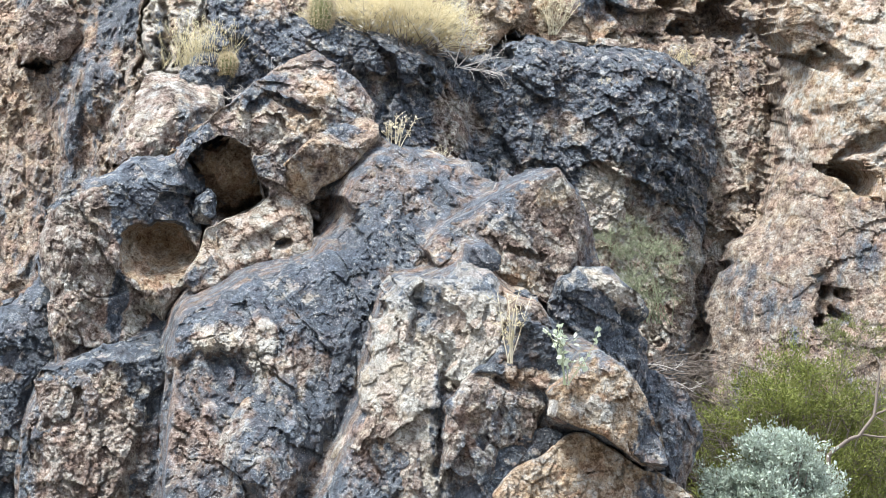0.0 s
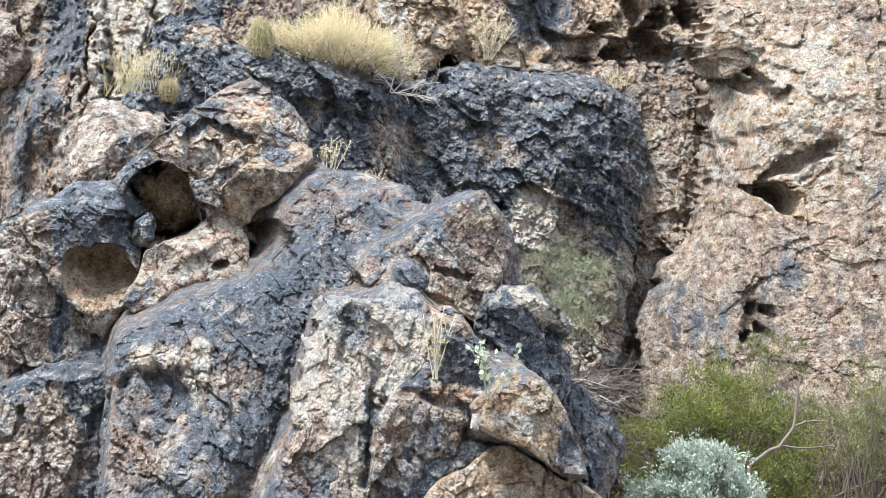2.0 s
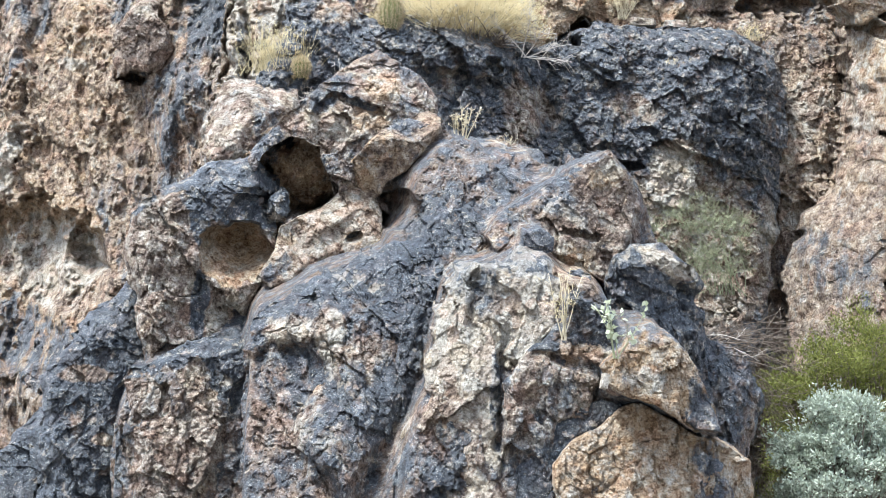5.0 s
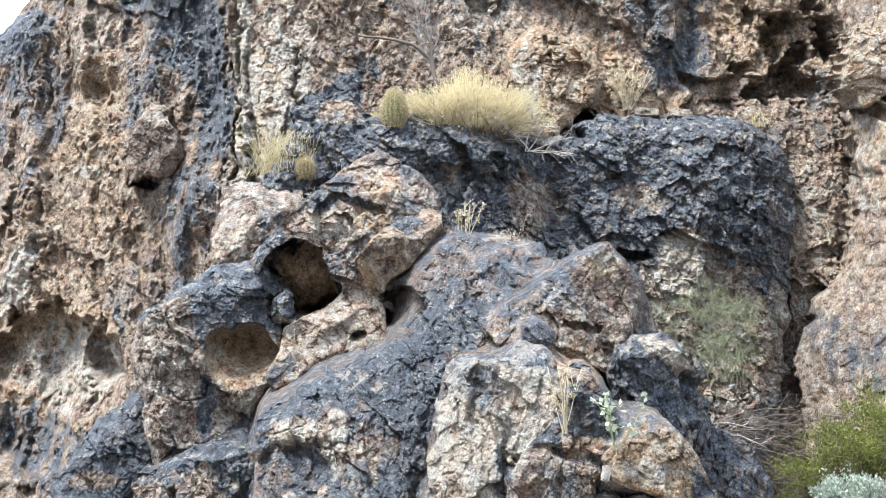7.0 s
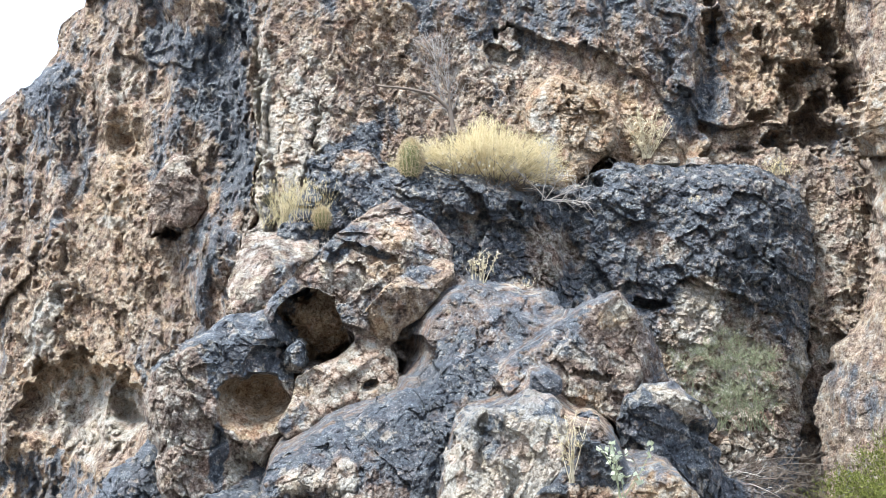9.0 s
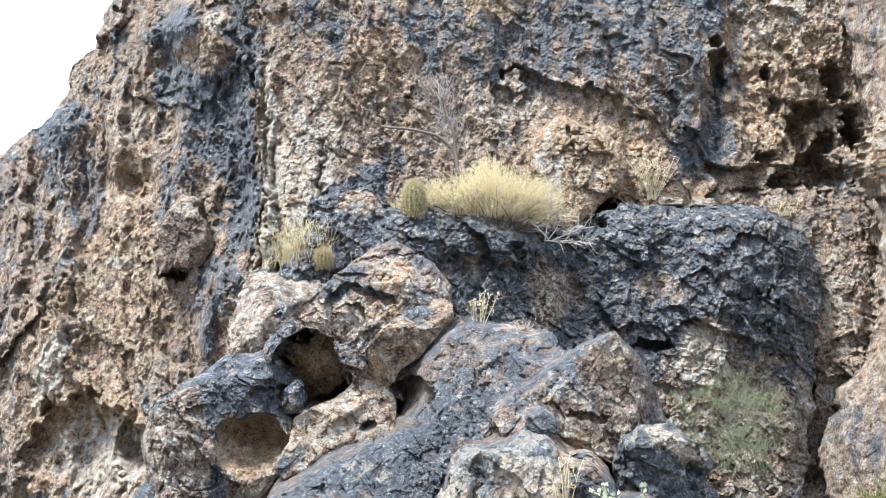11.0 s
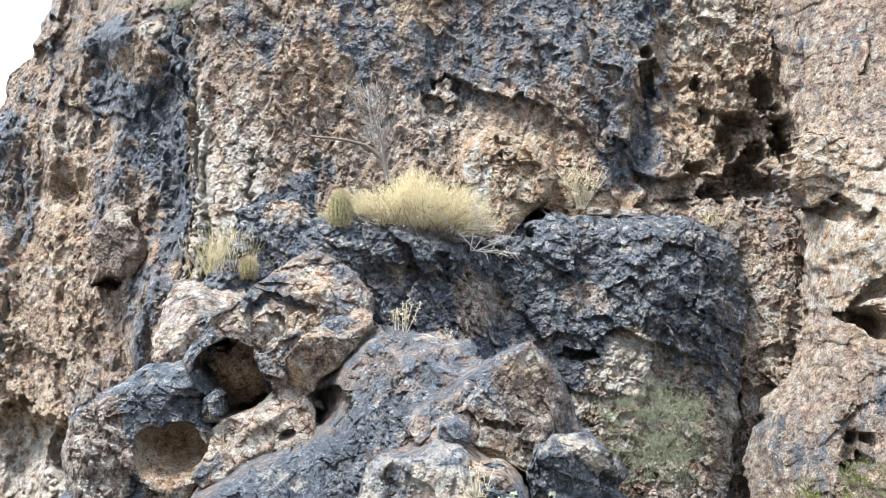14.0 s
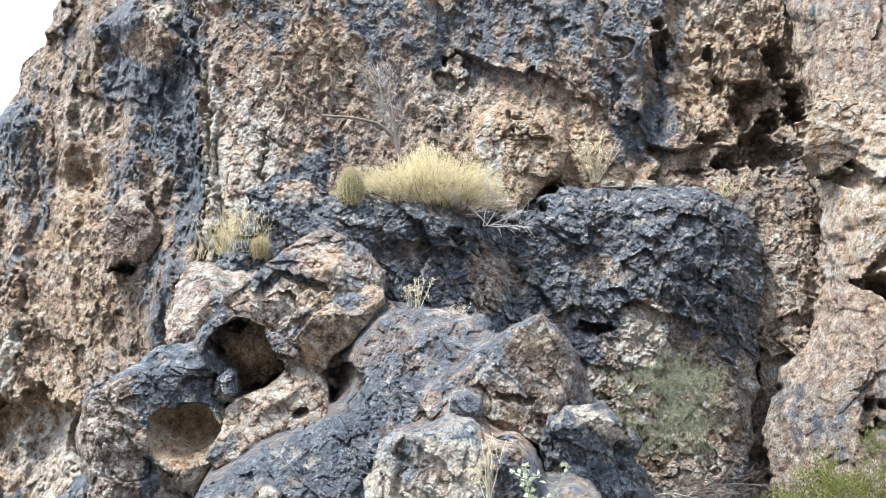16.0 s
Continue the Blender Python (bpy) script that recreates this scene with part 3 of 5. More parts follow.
ridge = lean_slab("cliff_ridge", [(-12.37, -1.66), (-9.20, -0.07), (-6.85, 0.96), (-5.43, 1.89), (-4.89, 2.12), (-4.72, 2.35), (-4.68, 2.75), (-4.42, 2.98), (-4.11, 3.95), (-3.72, 5.27), (-2.10, 4.95), (-2.06, 2.83), (-1.93, 0.86), (-1.79, -0.93), (-1.23, -3.06), (-2.72, -4.83), (-11.03, -6.38)], 25.56, (-0.9, 0.46), edge=0.3, lift=0.3, back=3.0, res=0.0165, rough=0.62, upright=2.4, ribs=(2.1, 0.27), varnish=0.42, ochre=0.36, pale=0.22, lumps=0.5, seed=23, bulk=1.5,
    forms=[(-4.13, -1.88, 0.77, 0.68, -0.62, 0, 4), (-3.44, -1.87, 0.28, 0.46, -0.45, 0, 4), (-4.0, -2.05, 0.22, 0.16, 0.10, 20, 0), (-4.35, -1.85, 0.12, 0.25, 0.08, 0, 0), (-3.85, -2.35, 0.3, 0.12, 0.14, -10, 0), (-3.96, -2.18, 0.37, 0.25, -0.25, 0, 0), (-4.31, -1.66, 0.26, 0.19, 0.15, 0, 0), (-3.7, -1.86, 0.1, 0.37, 0.25, 0, 0), (-4.58, -2.72, 0.51, 0.32, -0.5, 0, 0), (-3.06, 0.17, 0.21, 0.05, -0.35, 0, 2), (-2.5, 1.7, 0.32, 1.08, -0.3, 0, 0), (-2.31, 1.1, 0.14, 0.38, -0.3, 0, 0)] + [
        (-3.74, 1.22, 0.26, 0.19, -0.3, 0, 0), (-4.79, -0.79, 0.53, 0.79, 0.4, 0, 0), (-4.73, 1.97, 0.42, 0.28, 0.3, 0, 0), (-3.21, 3.07, 0.4, 0.27, 0.45, 0, 0), (-2.73, 2.73, 0.26, 0.39, 0.3, 0, 0), (-4.6, 1.26, 0.17, 1.23, 0.2, 10, 0), (-3.82, 1.22, 0.3, 1.46, 0.22, 4, 0), (-3.09, 1.73, 0.14, 1.04, 0.2, 0, 0), (-2.44, 0.09, 0.25, 0.31, 0.3, 0, 0), (-2.61, -0.46, 0.13, 0.37, 0.2, 0, 0), (-2.04, -0.27, 0.11, 0.6, 0.2, -12, 0), (-4.65, 0.09, 0.27, 0.87, 0.25, 12, 0)],
    stains=[(-2.42, 2.63, 0.29, 0.52, 'varnish', 0.9, 0), (-2.64, 2.11, 0.36, 0.32, 'varnish', 0.9, 0), (-2.49, 1.56, 0.32, 0.38, 'varnish', 0.85, 0), (-2.26, 0.91, 0.2, 0.4, 'varnish', 0.95, 0), (-3.12, 1.2, 0.26, 0.58, 'varnish', 0.55, 0), (-3.23, 2.36, 0.27, 0.27, 'varnish', 0.8, 0), (-4.82, 1.98, 0.38, 0.28, 'varnish', 0.9, 0), (-3.29, 3.07, 0.34, 0.24, 'varnish', 0.75, 0), (-2.44, 0.09, 0.25, 0.25, 'varnish', 0.65, 0), (-2.64, -0.46, 0.14, 0.43, 'varnish', 0.6, 0), (-4.26, 0.9, 0.27, 0.87, 'varnish', 0.5, 12), (-4.55, 1.25, 0.34, 0.55, 'varnish', 0.5, 0)] + [
        (-3.7, 1.22, 0.26, 0.3, 'ochre', 0.6, 0), (-3.68, 1.08, 0.33, 0.53, 'varnish', 0.02, 0), (-3.82, 0.55, 0.39, 0.39, 'ochre', 0.5, 0), (-3.79, 0.29, 0.46, 0.59, 'varnish', 0.08, 0), (-3.81, 1.91, 0.27, 0.27, 'pale', 0.5, 0), (-3.81, 1.91, 0.3, 0.34, 'varnish', 0.1, 0), (-4.32, -0.77, 0.78, 0.78, 'ochre', 0.45, 0), (-4.32, -0.77, 0.78, 0.78, 'varnish', 0.06, 0), (-3.6, -0.38, 0.57, 0.45, 'ochre', 0.45, 0), (-3.6, -0.38, 0.57, 0.51, 'varnish', 0.1, 0), (-4.13, -1.92, 0.51, 0.38, 'pale', 0.6, 0), (-3.58, -1.97, 0.15, 0.28, 'pale', 0.9, 0)] + [
        (-3.98, -1.94, 0.82, 0.57, 'varnish', 0.0, 0), (-4.03, -1.39, 0.76, 0.19, 'ochre', 0.8, 0), (-4.75, -2.61, 0.38, 0.38, 'ochre', 0.7, 0), (-4.75, -2.61, 0.38, 0.38, 'varnish', 0.2, 0), (-4.58, -0.91, 0.2, 0.49, 'varnish', 0.0, -22), (-4.58, -0.91, 0.17, 0.46, 'pale', 0.95, -22), (-4.6, -2.6, 0.7, 0.35, 'ochre', 0.5, 0), (-4.6, -2.6, 0.7, 0.35, 'pale', 0.0, 0), (-4.6, -2.6, 0.7, 0.35, 'varnish', 0.5, 0), (-4.58, -0.52, 0.53, 0.26, 'varnish', 0.05, 0), (-3.8, 0.31, 0.18, 0.06, 'pale', 1.0, 0), (-3.8, 0.31, 0.18, 0.06, 'varnish', 0.0, 0)] + [
        # varnish at b -2.68 and -2.71 darkens the hollow's foot in place of shade
        (-3.43, -1.81, 0.14, 0.25, 'pale', 1.0, 0), (-2.08, -0.15, 0.18, 0.6, 'pale', 0.5, 0), (-2.72, 3.08, 0.15, 0.11, 'pale', 0.9, 0), (-2.72, 3.08, 0.15, 0.11, 'varnish', 0.1, 0), (-2.73, 2.73, 0.26, 0.2, 'varnish', 0.3, 0), (-4.03, -1.81, 0.41, 0.36, 'pale', 0.9, 0), (-4.51, -1.53, 0.48, 0.11, 'ochre', 0.9, 0), (-4.03, -2.65, 0.75, 0.26, 'ochre', 0.8, 0), (-4.03, -2.65, 0.75, 0.26, 'pale', 0.1, 0), (-4.03, -2.65, 0.75, 0.26, 'varnish', 0.1, 0), (-4.02, -2.68, 0.82, 0.29, 'varnish', 0.5, 0), (-4.02, -2.68, 0.82, 0.29, 'ochre', 0.55, 0)] + [
        (-4.03, -1.81, 0.41, 0.36, 'pale', 0.6, 0), (-4.02, -2.71, 0.89, 0.36, 'varnish', 0.62, 0)])
tagged(ridge, "leaning rock ridge with tan hollows and dark varnish streaks", "cliff", kind="structure")
jut = lean_slab("boulder", [(-3.17, 0.19), (-3.20, 0.55), (-3.10, 0.86), (-2.97, 1.03), (-2.82, 1.01), (-2.73, 0.80), (-2.63, 0.52), (-2.69, 0.32), (-2.80, 0.25), (-2.97, 0.29)], 23.1, (-0.1, 0.3), edge=0.08, lift=0.12, back=1.0, rough=0.5, varnish=0.05, ochre=0.15, pale=0.15, seed=29,
    facets=[(-2.91, 0.83, 0.0, 0.9), (-2.73, 0.52, 0.7, 0.0)],
    stains=[(-2.91, 0.92, 0.15, 0.12, 'pale', 0.6, 0)])
tagged(jut, "pinkish boulder jutting from the ridge over a dark notch", "boulder")
ledge = lean_slab("rock_ledge", [(-1.48, 0.01), (-1.41, 0.32), (-1.25, 0.58), (-1.22, 0.85), (-0.77, 0.95), (-0.50, 0.75), (0.09, 0.76), (1.12, 0.52), (1.67, 0.84), (2.27, 0.79), (2.92, 0.85), (3.22, 0.80), (3.56, 0.57), (3.70, 0.12), (3.57, -0.66), (3.44, -1.51), (3.10, -2.91), (2.75, -6.02), (0.81, -5.82), (0.60, -1.34), (-0.07, -0.62), (-0.69, -0.15)], 19.89, (0.36, 0.47), edge=0.25, lift=0.5, back=2.2, res=0.011, rough=0.9, upright=1.0, varnish=0.7, ochre=0.12, pale=0.4, lumps=1.0, seed=37, bulk=0.5, pits=0.03,
    forms=[(0.41, 0.49, 0.64, 0.21, 0.2, 0, 0), (2.87, 0.12, 0.5, 0.61, 0.35, 0, 0), (1.97, -0.53, 0.18, 0.05, -0.25, 0, 2), (1.22, -0.05, 0.13, 0.43, -0.3, 0, 0), (1.35, 0.69, 0.22, 0.08, -0.4, -15, 2)],
    stains=[(1.0, -0.05, 0.27, 0.32, 'varnish', 0.3, 0), (1.0, -0.05, 0.21, 0.27, 'ochre', 0.3, 0), (2.56, -1.07, 0.59, 0.48, 'varnish', 0.15, 0), (2.71, -1.39, 0.75, 0.7, 'varnish', 0.12, 0), (2.71, -1.39, 0.7, 0.64, 'ochre', 0.45, 0), (2.51, -1.07, 0.59, 0.48, 'pale', 0.5, 0), (2.51, -1.07, 0.65, 0.48, 'ochre', 0.5, 0), (3.54, -1.09, 0.16, 0.22, 'pale', 0.8, 0), (3.54, -1.09, 0.16, 0.22, 'ochre', 0.7, 0), (2.0, 0.01, 0.33, 0.14, 'varnish', 0.35, 0), (-0.82, 0.8, 0.21, 0.13, 'varnish', 0.4, 0), (-0.82, 0.8, 0.21, 0.13, 'ochre', 0.5, 0)] + [
        (2.45, -0.64, 0.22, 0.28, 'pale', 0.9, 0), (2.45, -0.64, 0.24, 0.31, 'varnish', 0.0, 0), (2.74, -1.04, 0.37, 0.34, 'varnish', 0.15, 0)])
tagged(ledge, "dark blue-grey pitted rock ledge below the cliff face", "rock ledge", kind="structure")
buttress = lean_slab("cliff_buttress", [(4.37, 4.81), (4.10, 2.87), (4.29, 1.15), (4.20, 0.63), (4.24, 0.24), (4.12, -0.42), (3.97, -0.76), (3.73, -1.00), (3.54, -1.50), (3.60, -2.51), (3.45, -6.32), (6.69, -5.32), (8.15, 4.61)], 19.86, (-0.87, 0.54), edge=0.4, lift=0.6, back=2.5, res=0.015, rough=0.42, upright=1.2, varnish=0.34, ochre=0.35, pale=0.25, lumps=0.3, ribs=(1.1, 0.10), seed=41, bulk=0.9, pits=0.0,
    forms=[(4.49, 0.88, 0.34, 0.12, -0.3, -25, 2), (4.7, -0.24, 0.13, 0.12, -0.35, 0, 2), (4.62, -0.15, 0.21, 0.07, -0.25, 0, 2), (4.43, -1.42, 0.15, 0.21, -0.2, 0, 0), (4.57, -1.27, 0.06, 0.07, -0.25, 0, 2), (4.38, -1.52, 0.07, 0.06, -0.25, 0, 2), (4.52, -1.45, 0.05, 0.05, -0.25, 0, 2), (4.42, -1.27, 0.05, 0.06, -0.25, 0, 2), (4.94, 0.86, 0.32, 0.7, 0.2, 0, 0), (4.25, -1.6, 0.21, 0.52, 0.2, 0, 0), (4.69, 0.56, 0.4, 0.36, 0.16, 0, 0), (4.84, 0.16, 0.37, 0.08, -0.18, 35, 2)] + [
        (4.68, -0.17, 0.17, 0.12, -0.3, -20, 2), (4.79, -0.26, 0.05, 0.12, -0.3, 10, 2)],
    stains=[(4.84, 0.69, 0.48, 0.81, 'pale', 0.6, 0), (4.84, 0.63, 0.48, 0.81, 'ochre', 0.7, 0), (4.84, 0.69, 0.54, 0.86, 'varnish', 0.0, 0), (4.51, 1.28, 0.28, 0.33, 'pale', 0.4, 0), (4.51, 1.28, 0.28, 0.33, 'varnish', 0.15, 0), (4.7, -0.24, 0.21, 0.16, 'ochre', 0.75, 0), (3.81, -1.46, 0.32, 0.32, 'varnish', 0.5, 0), (5.02, 0.06, 0.26, 0.52, 'varnish', 0.25, 20), (4.64, -0.67, 0.63, 0.37, 'varnish', 0.2, 0), (4.69, 0.56, 0.43, 0.42, 'pale', 0.45, 0), (4.69, 0.56, 0.45, 0.45, 'varnish', 0.0, 0), (4.69, 0.56, 0.43, 0.42, 'ochre', 0.7, 0)] + [
        (4.45, -0.48, 0.48, 0.33, 'varnish', 0.32, 0), (4.64, -0.98, 0.48, 0.33, 'varnish', 0.38, 0), (4.31, 0.21, 0.16, 0.56, 'pale', 0.4, 0)])
tagged(buttress, "pale tan rock buttress with a jutting flake and small holes", "cliff", kind="structure")
upright = lean_slab("cliff_shoulder", [(4.62, 5.96), (4.41, 3.92), (4.47, 2.49), (4.61, 1.98), (4.87, 1.54), (5.01, 1.18), (5.52, 0.63), (9.04, 0.59), (9.71, 5.53)], 22.3, (-0.3, 0.35), edge=0.4, lift=0.6, back=2.5, res=0.017, rough=0.8, upright=1.3, varnish=0.45, ochre=0.2, pale=0.25, seed=47, bulk=1.0,
    stains=[(5.1, 1.6, 0.36, 0.47, 'pale', 0.7, 0), (5.1, 1.6, 0.36, 0.47, 'ochre', 0.5, 0), (4.82, 2.48, 0.36, 0.9, 'varnish', 0.5, 0)])
tagged(upright, "grey-tan cliff shoulder high above the gully", "cliff", kind="structure")
flake = lean_slab("boulder", [(4.26, 0.96), (4.12, 1.10), (4.09, 1.29), (4.19, 1.54), (4.36, 1.81), (4.75, 1.91), (4.79, 1.68), (4.72, 1.37), (4.55, 1.12), (4.34, 0.95)], 20.48, (-0.3, 0.1), edge=0.06, lift=0.1, back=0.8, rough=0.5, varnish=0.05, ochre=0.6, pale=0.4, seed=43,
    facets=[(4.3, 1.39, 0.0, 0.7), (4.15, 1.27, -0.6, 0.0)])
tagged(flake, "thick tan rock flake overhanging the buttress", "boulder")
gully = lean_slab("cliff_gully", [(3.48, 0.64), (3.82, 0.76), (4.16, 0.65), (4.53, 0.12), (4.55, -1.44), (3.86, -6.26), (2.35, -6.22), (2.98, -1.96), (3.23, -0.89), (3.45, -0.22)], 20.7, (0.1, 0.45), edge=0.2, lift=0.3, back=1.6, res=0.012, rough=1.2, upright=1.1, varnish=0.33, ochre=0.35, pale=0.3, lumps=1.3, seed=49, bulk=1.0, pits=0.12,
    forms=[(4.05, 0.15, 0.24, 0.2, -0.9, 0, 3), (4.3, 0.24, 0.13, 0.52, -0.8, 0, 3), (4.34, -0.28, 0.11, 0.29, -0.7, 0, 3), (3.92, -0.17, 0.11, 0.08, -0.3, 0, 2), (3.48, -0.89, 0.07, 0.34, -0.4, 0, 2), (4.28, 0.65, 0.12, 0.12, -0.4, 0, 2)],
    stains=[(3.92, -0.17, 0.34, 0.34, 'ochre', 0.55, 0), (3.66, -1.11, 0.22, 0.28, 'ochre', 0.6, 0), (3.66, -1.11, 0.22, 0.28, 'pale', 0.8, 0), (3.86, -1.44, 0.39, 0.44, 'pale', 0.4, 0), (3.47, -0.67, 0.17, 0.45, 'varnish', 0.6, 0)])
tagged(gully, "crumbling tan gully full of small dark holes", "cliff", kind="structure")
saddle = lean_slab("cliff_saddle", [(-1.78, 0.13), (-1.35, 0.14), (-1.17, 0.01), (-1.11, -0.12), (-1.31, -0.34), (-1.61, -0.56), (-1.82, -0.60), (-1.91, -0.33)], 18.92, (0.05, 1.0), edge=0.35, lift=0.25, back=1.0, res=0.011, rough=0.5, varnish=0.3, ochre=0.15, pale=0.45, seed=131, ribs=(3.0, 0.09),
    stains=[(-1.32, -0.24, 0.2, 0.2, 'varnish', 0.45, 0)])
tagged(saddle, "pale grey sloping rock between the cliff face and the outcrop", "rock", kind="structure")


# ---- the outcrop in front ----
in_front = len(MASSES)
vault = lean_slab("rock_vault", [(-1.50, -0.50), (-1.36, -0.32), (-1.16, -0.22), (-0.88, -0.23), (-0.69, -0.38), (-0.60, -0.62), (-0.57, -0.89), (-0.77, -1.09), (-1.09, -1.16), (-1.37, -1.11), (-1.47, -0.86)], 18.15, (0.05, -0.3), edge=0.1, lift=0.05, back=0.8, rough=0.7, varnish=0.32, ochre=0.6, pale=0.1, seed=59,
    forms=[(-1.05, -0.62, 0.23, 0.17, 0.22, 0, 0), (-1.19, -0.38, 0.14, 0.07, -0.25, 20, 2), (-1.39, -0.72, 0.11, 0.14, -0.25, 0, 2), (-0.84, -0.9, 0.23, 0.07, -0.3, 25, 2)],
    # both varnish stains paint shade into the vault's upper left, under the hood
    stains=[(-1.24, -0.34, 0.19, 0.08, 'varnish', 0.85, 20), (-1.34, -0.57, 0.09, 0.2, 'varnish', 0.55, 0), (-1.0, -0.62, 0.22, 0.15, 'ochre', 0.75, 0)])
tagged(vault, "brown back wall of the hollow under the rock hood", "rock", kind="structure")
hood = lean_slab("boulder", [(-1.47, -0.52), (-1.43, -0.43), (-1.33, -0.32), (-1.22, -0.22), (-1.05, -0.05), (-0.84, 0.13), (-0.63, 0.32), (-0.44, 0.40), (-0.27, 0.31), (-0.08, 0.20), (0.05, 0.01), (0.04, -0.13), (-0.20, -0.14), (-0.39, -0.28), (-0.59, -0.47), (-0.65, -0.59), (-0.62, -0.74), (-0.75, -0.76), (-0.81, -0.61), (-0.86, -0.49), (-0.88, -0.39), (-1.03, -0.32), (-1.17, -0.29), (-1.31, -0.37), (-1.40, -0.49), (-1.43, -0.58)], 17.61, (0.1, 0.34), edge=0.043, lift=0.086, back=2.0, rough=0.66, varnish=0.42, ochre=0.2, pale=0.35, ragged=0.018, lumps=0.4, seed=61,
    facets=[(-0.68, 0.0, 0.0, 1.15), (-0.23, 0.05, 0.6, 0.8), (-1.24, -0.3, -0.5, 0.7), (-0.49, -0.18, 0.05, 0.45)],
    forms=[(-0.59, -0.05, 0.19, 0.05, -0.1, -22, 2), (-0.87, -0.18, 0.18, 0.15, 0.07, 0, 0), (-0.45, 0.1, 0.17, 0.12, 0.06, 0, 0)],
    stains=[(-0.49, -0.16, 0.17, 0.09, 'ochre', 0.6, -20), (-0.49, -0.16, 0.17, 0.1, 'varnish', 0.0, -20), (-0.82, -0.23, 0.21, 0.19, 'pale', 0.6, 0), (-0.82, -0.23, 0.21, 0.19, 'varnish', 0.12, 0), (-1.31, -0.37, 0.15, 0.1, 'varnish', 0.95, 40), (-0.92, 0.05, 0.18, 0.13, 'varnish', 0.6, 35), (-0.37, 0.1, 0.13, 0.14, 'ochre', 0.6, 0), (-0.37, 0.1, 0.13, 0.14, 'varnish', 0.05, 0), (-0.11, 0.0, 0.11, 0.2, 'varnish', 0.45, 0), (-0.58, -0.03, 0.16, 0.04, 'varnish', 0.8, -22)])
tagged(hood, "angular grey rock hood jutting over a dark hollow", "boulder")
nub = lean_slab("boulder", [(-1.30, -0.93), (-1.27, -0.83), (-1.21, -0.77), (-1.16, -0.81), (-1.14, -0.92), (-1.18, -1.00), (-1.28, -0.99)], 17.4, (0.0, 0.1), edge=0.08, lift=0.08, back=0.5, rough=0.7, varnish=0.8, ochre=0.1, pale=0.5, seed=62, ragged=0.02)
tagged(nub, "small grey knob of rock in the mouth of the hollow", "boulder")
rust = lean_slab("boulder", [(-0.64, -0.53), (-0.57, -0.45), (-0.38, -0.26), (-0.18, -0.14), (-0.02, -0.09), (0.06, -0.14), (0.07, -0.23), (0.01, -0.32), (-0.09, -0.42), (-0.21, -0.55), (-0.36, -0.64), (-0.41, -0.75), (-0.48, -0.80), (-0.61, -0.73), (-0.67, -0.62)], 17.36, (0.15, -0.15), edge=0.029, lift=0.072, back=0.9, rough=0.55, varnish=0.22, ochre=0.4, pale=0.2, ragged=0.018, lumps=0.4, seed=63,
    facets=[(-0.32, -0.32, 0.1, 1.5), (-0.09, -0.35, 0.9, 0.0), (-0.48, -0.5, -0.9, -0.35)],
    stains=[(-0.28, -0.19, 0.28, 0.06, 'pale', 0.5, -28), (-0.28, -0.19, 0.28, 0.06, 'varnish', 0.5, -28), (-0.23, -0.47, 0.19, 0.14, 'varnish', 0.5, 0), (-0.55, -0.59, 0.12, 0.14, 'ochre', 0.8, 0)])
tagged(rust, "rusty angular rock block with a pale top", "boulder")
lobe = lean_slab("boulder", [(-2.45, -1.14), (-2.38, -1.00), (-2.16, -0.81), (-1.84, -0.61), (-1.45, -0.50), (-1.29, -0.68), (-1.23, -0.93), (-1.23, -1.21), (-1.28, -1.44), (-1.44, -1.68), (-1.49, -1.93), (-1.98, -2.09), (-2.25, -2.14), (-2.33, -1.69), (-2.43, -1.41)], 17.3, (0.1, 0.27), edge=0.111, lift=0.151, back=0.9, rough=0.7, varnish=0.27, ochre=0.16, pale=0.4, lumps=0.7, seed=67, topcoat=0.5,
    facets=[(-2.26, -1.23, -0.9, 0.2), (-1.79, -0.78, 0.0, 1.2)],
    forms=[(-1.53, -1.28, 0.32, 0.27, -0.5, -12, 4), (-1.55, -1.77, 0.19, 0.15, -0.1, 0, 0), (-1.27, -0.84, 0.08, 0.19, -0.2, 0, 0), (-2.16, -1.26, 0.28, 0.24, 0.08, 0, 0)],
    stains=[(-1.7, -0.73, 0.53, 0.24, 'varnish', 1.0, -25), (-1.42, -0.94, 0.22, 0.19, 'varnish', 1.0, 0), (-2.19, -1.44, 0.28, 0.44, 'varnish', 0.12, 0), (-1.83, -1.71, 0.06, 0.25, 'varnish', 1.0, 0), (-1.84, -1.06, 0.07, 0.19, 'varnish', 0.9, 20), (-1.57, -1.77, 0.19, 0.17, 'pale', 0.6, 0), (-1.57, -1.77, 0.2, 0.18, 'varnish', 0.02, 0), (-1.57, -1.77, 0.19, 0.17, 'ochre', 0.4, 0), (-1.54, -1.3, 0.3, 0.25, 'varnish', 0.0, -12, 1), (-1.54, -1.3, 0.3, 0.25, 'ochre', 1.0, -12, 1), (-1.54, -1.3, 0.3, 0.25, 'pale', 0.1, -12, 1)])
tagged(lobe, "bulging boulder with a round smooth hollow in its side", "boulder")
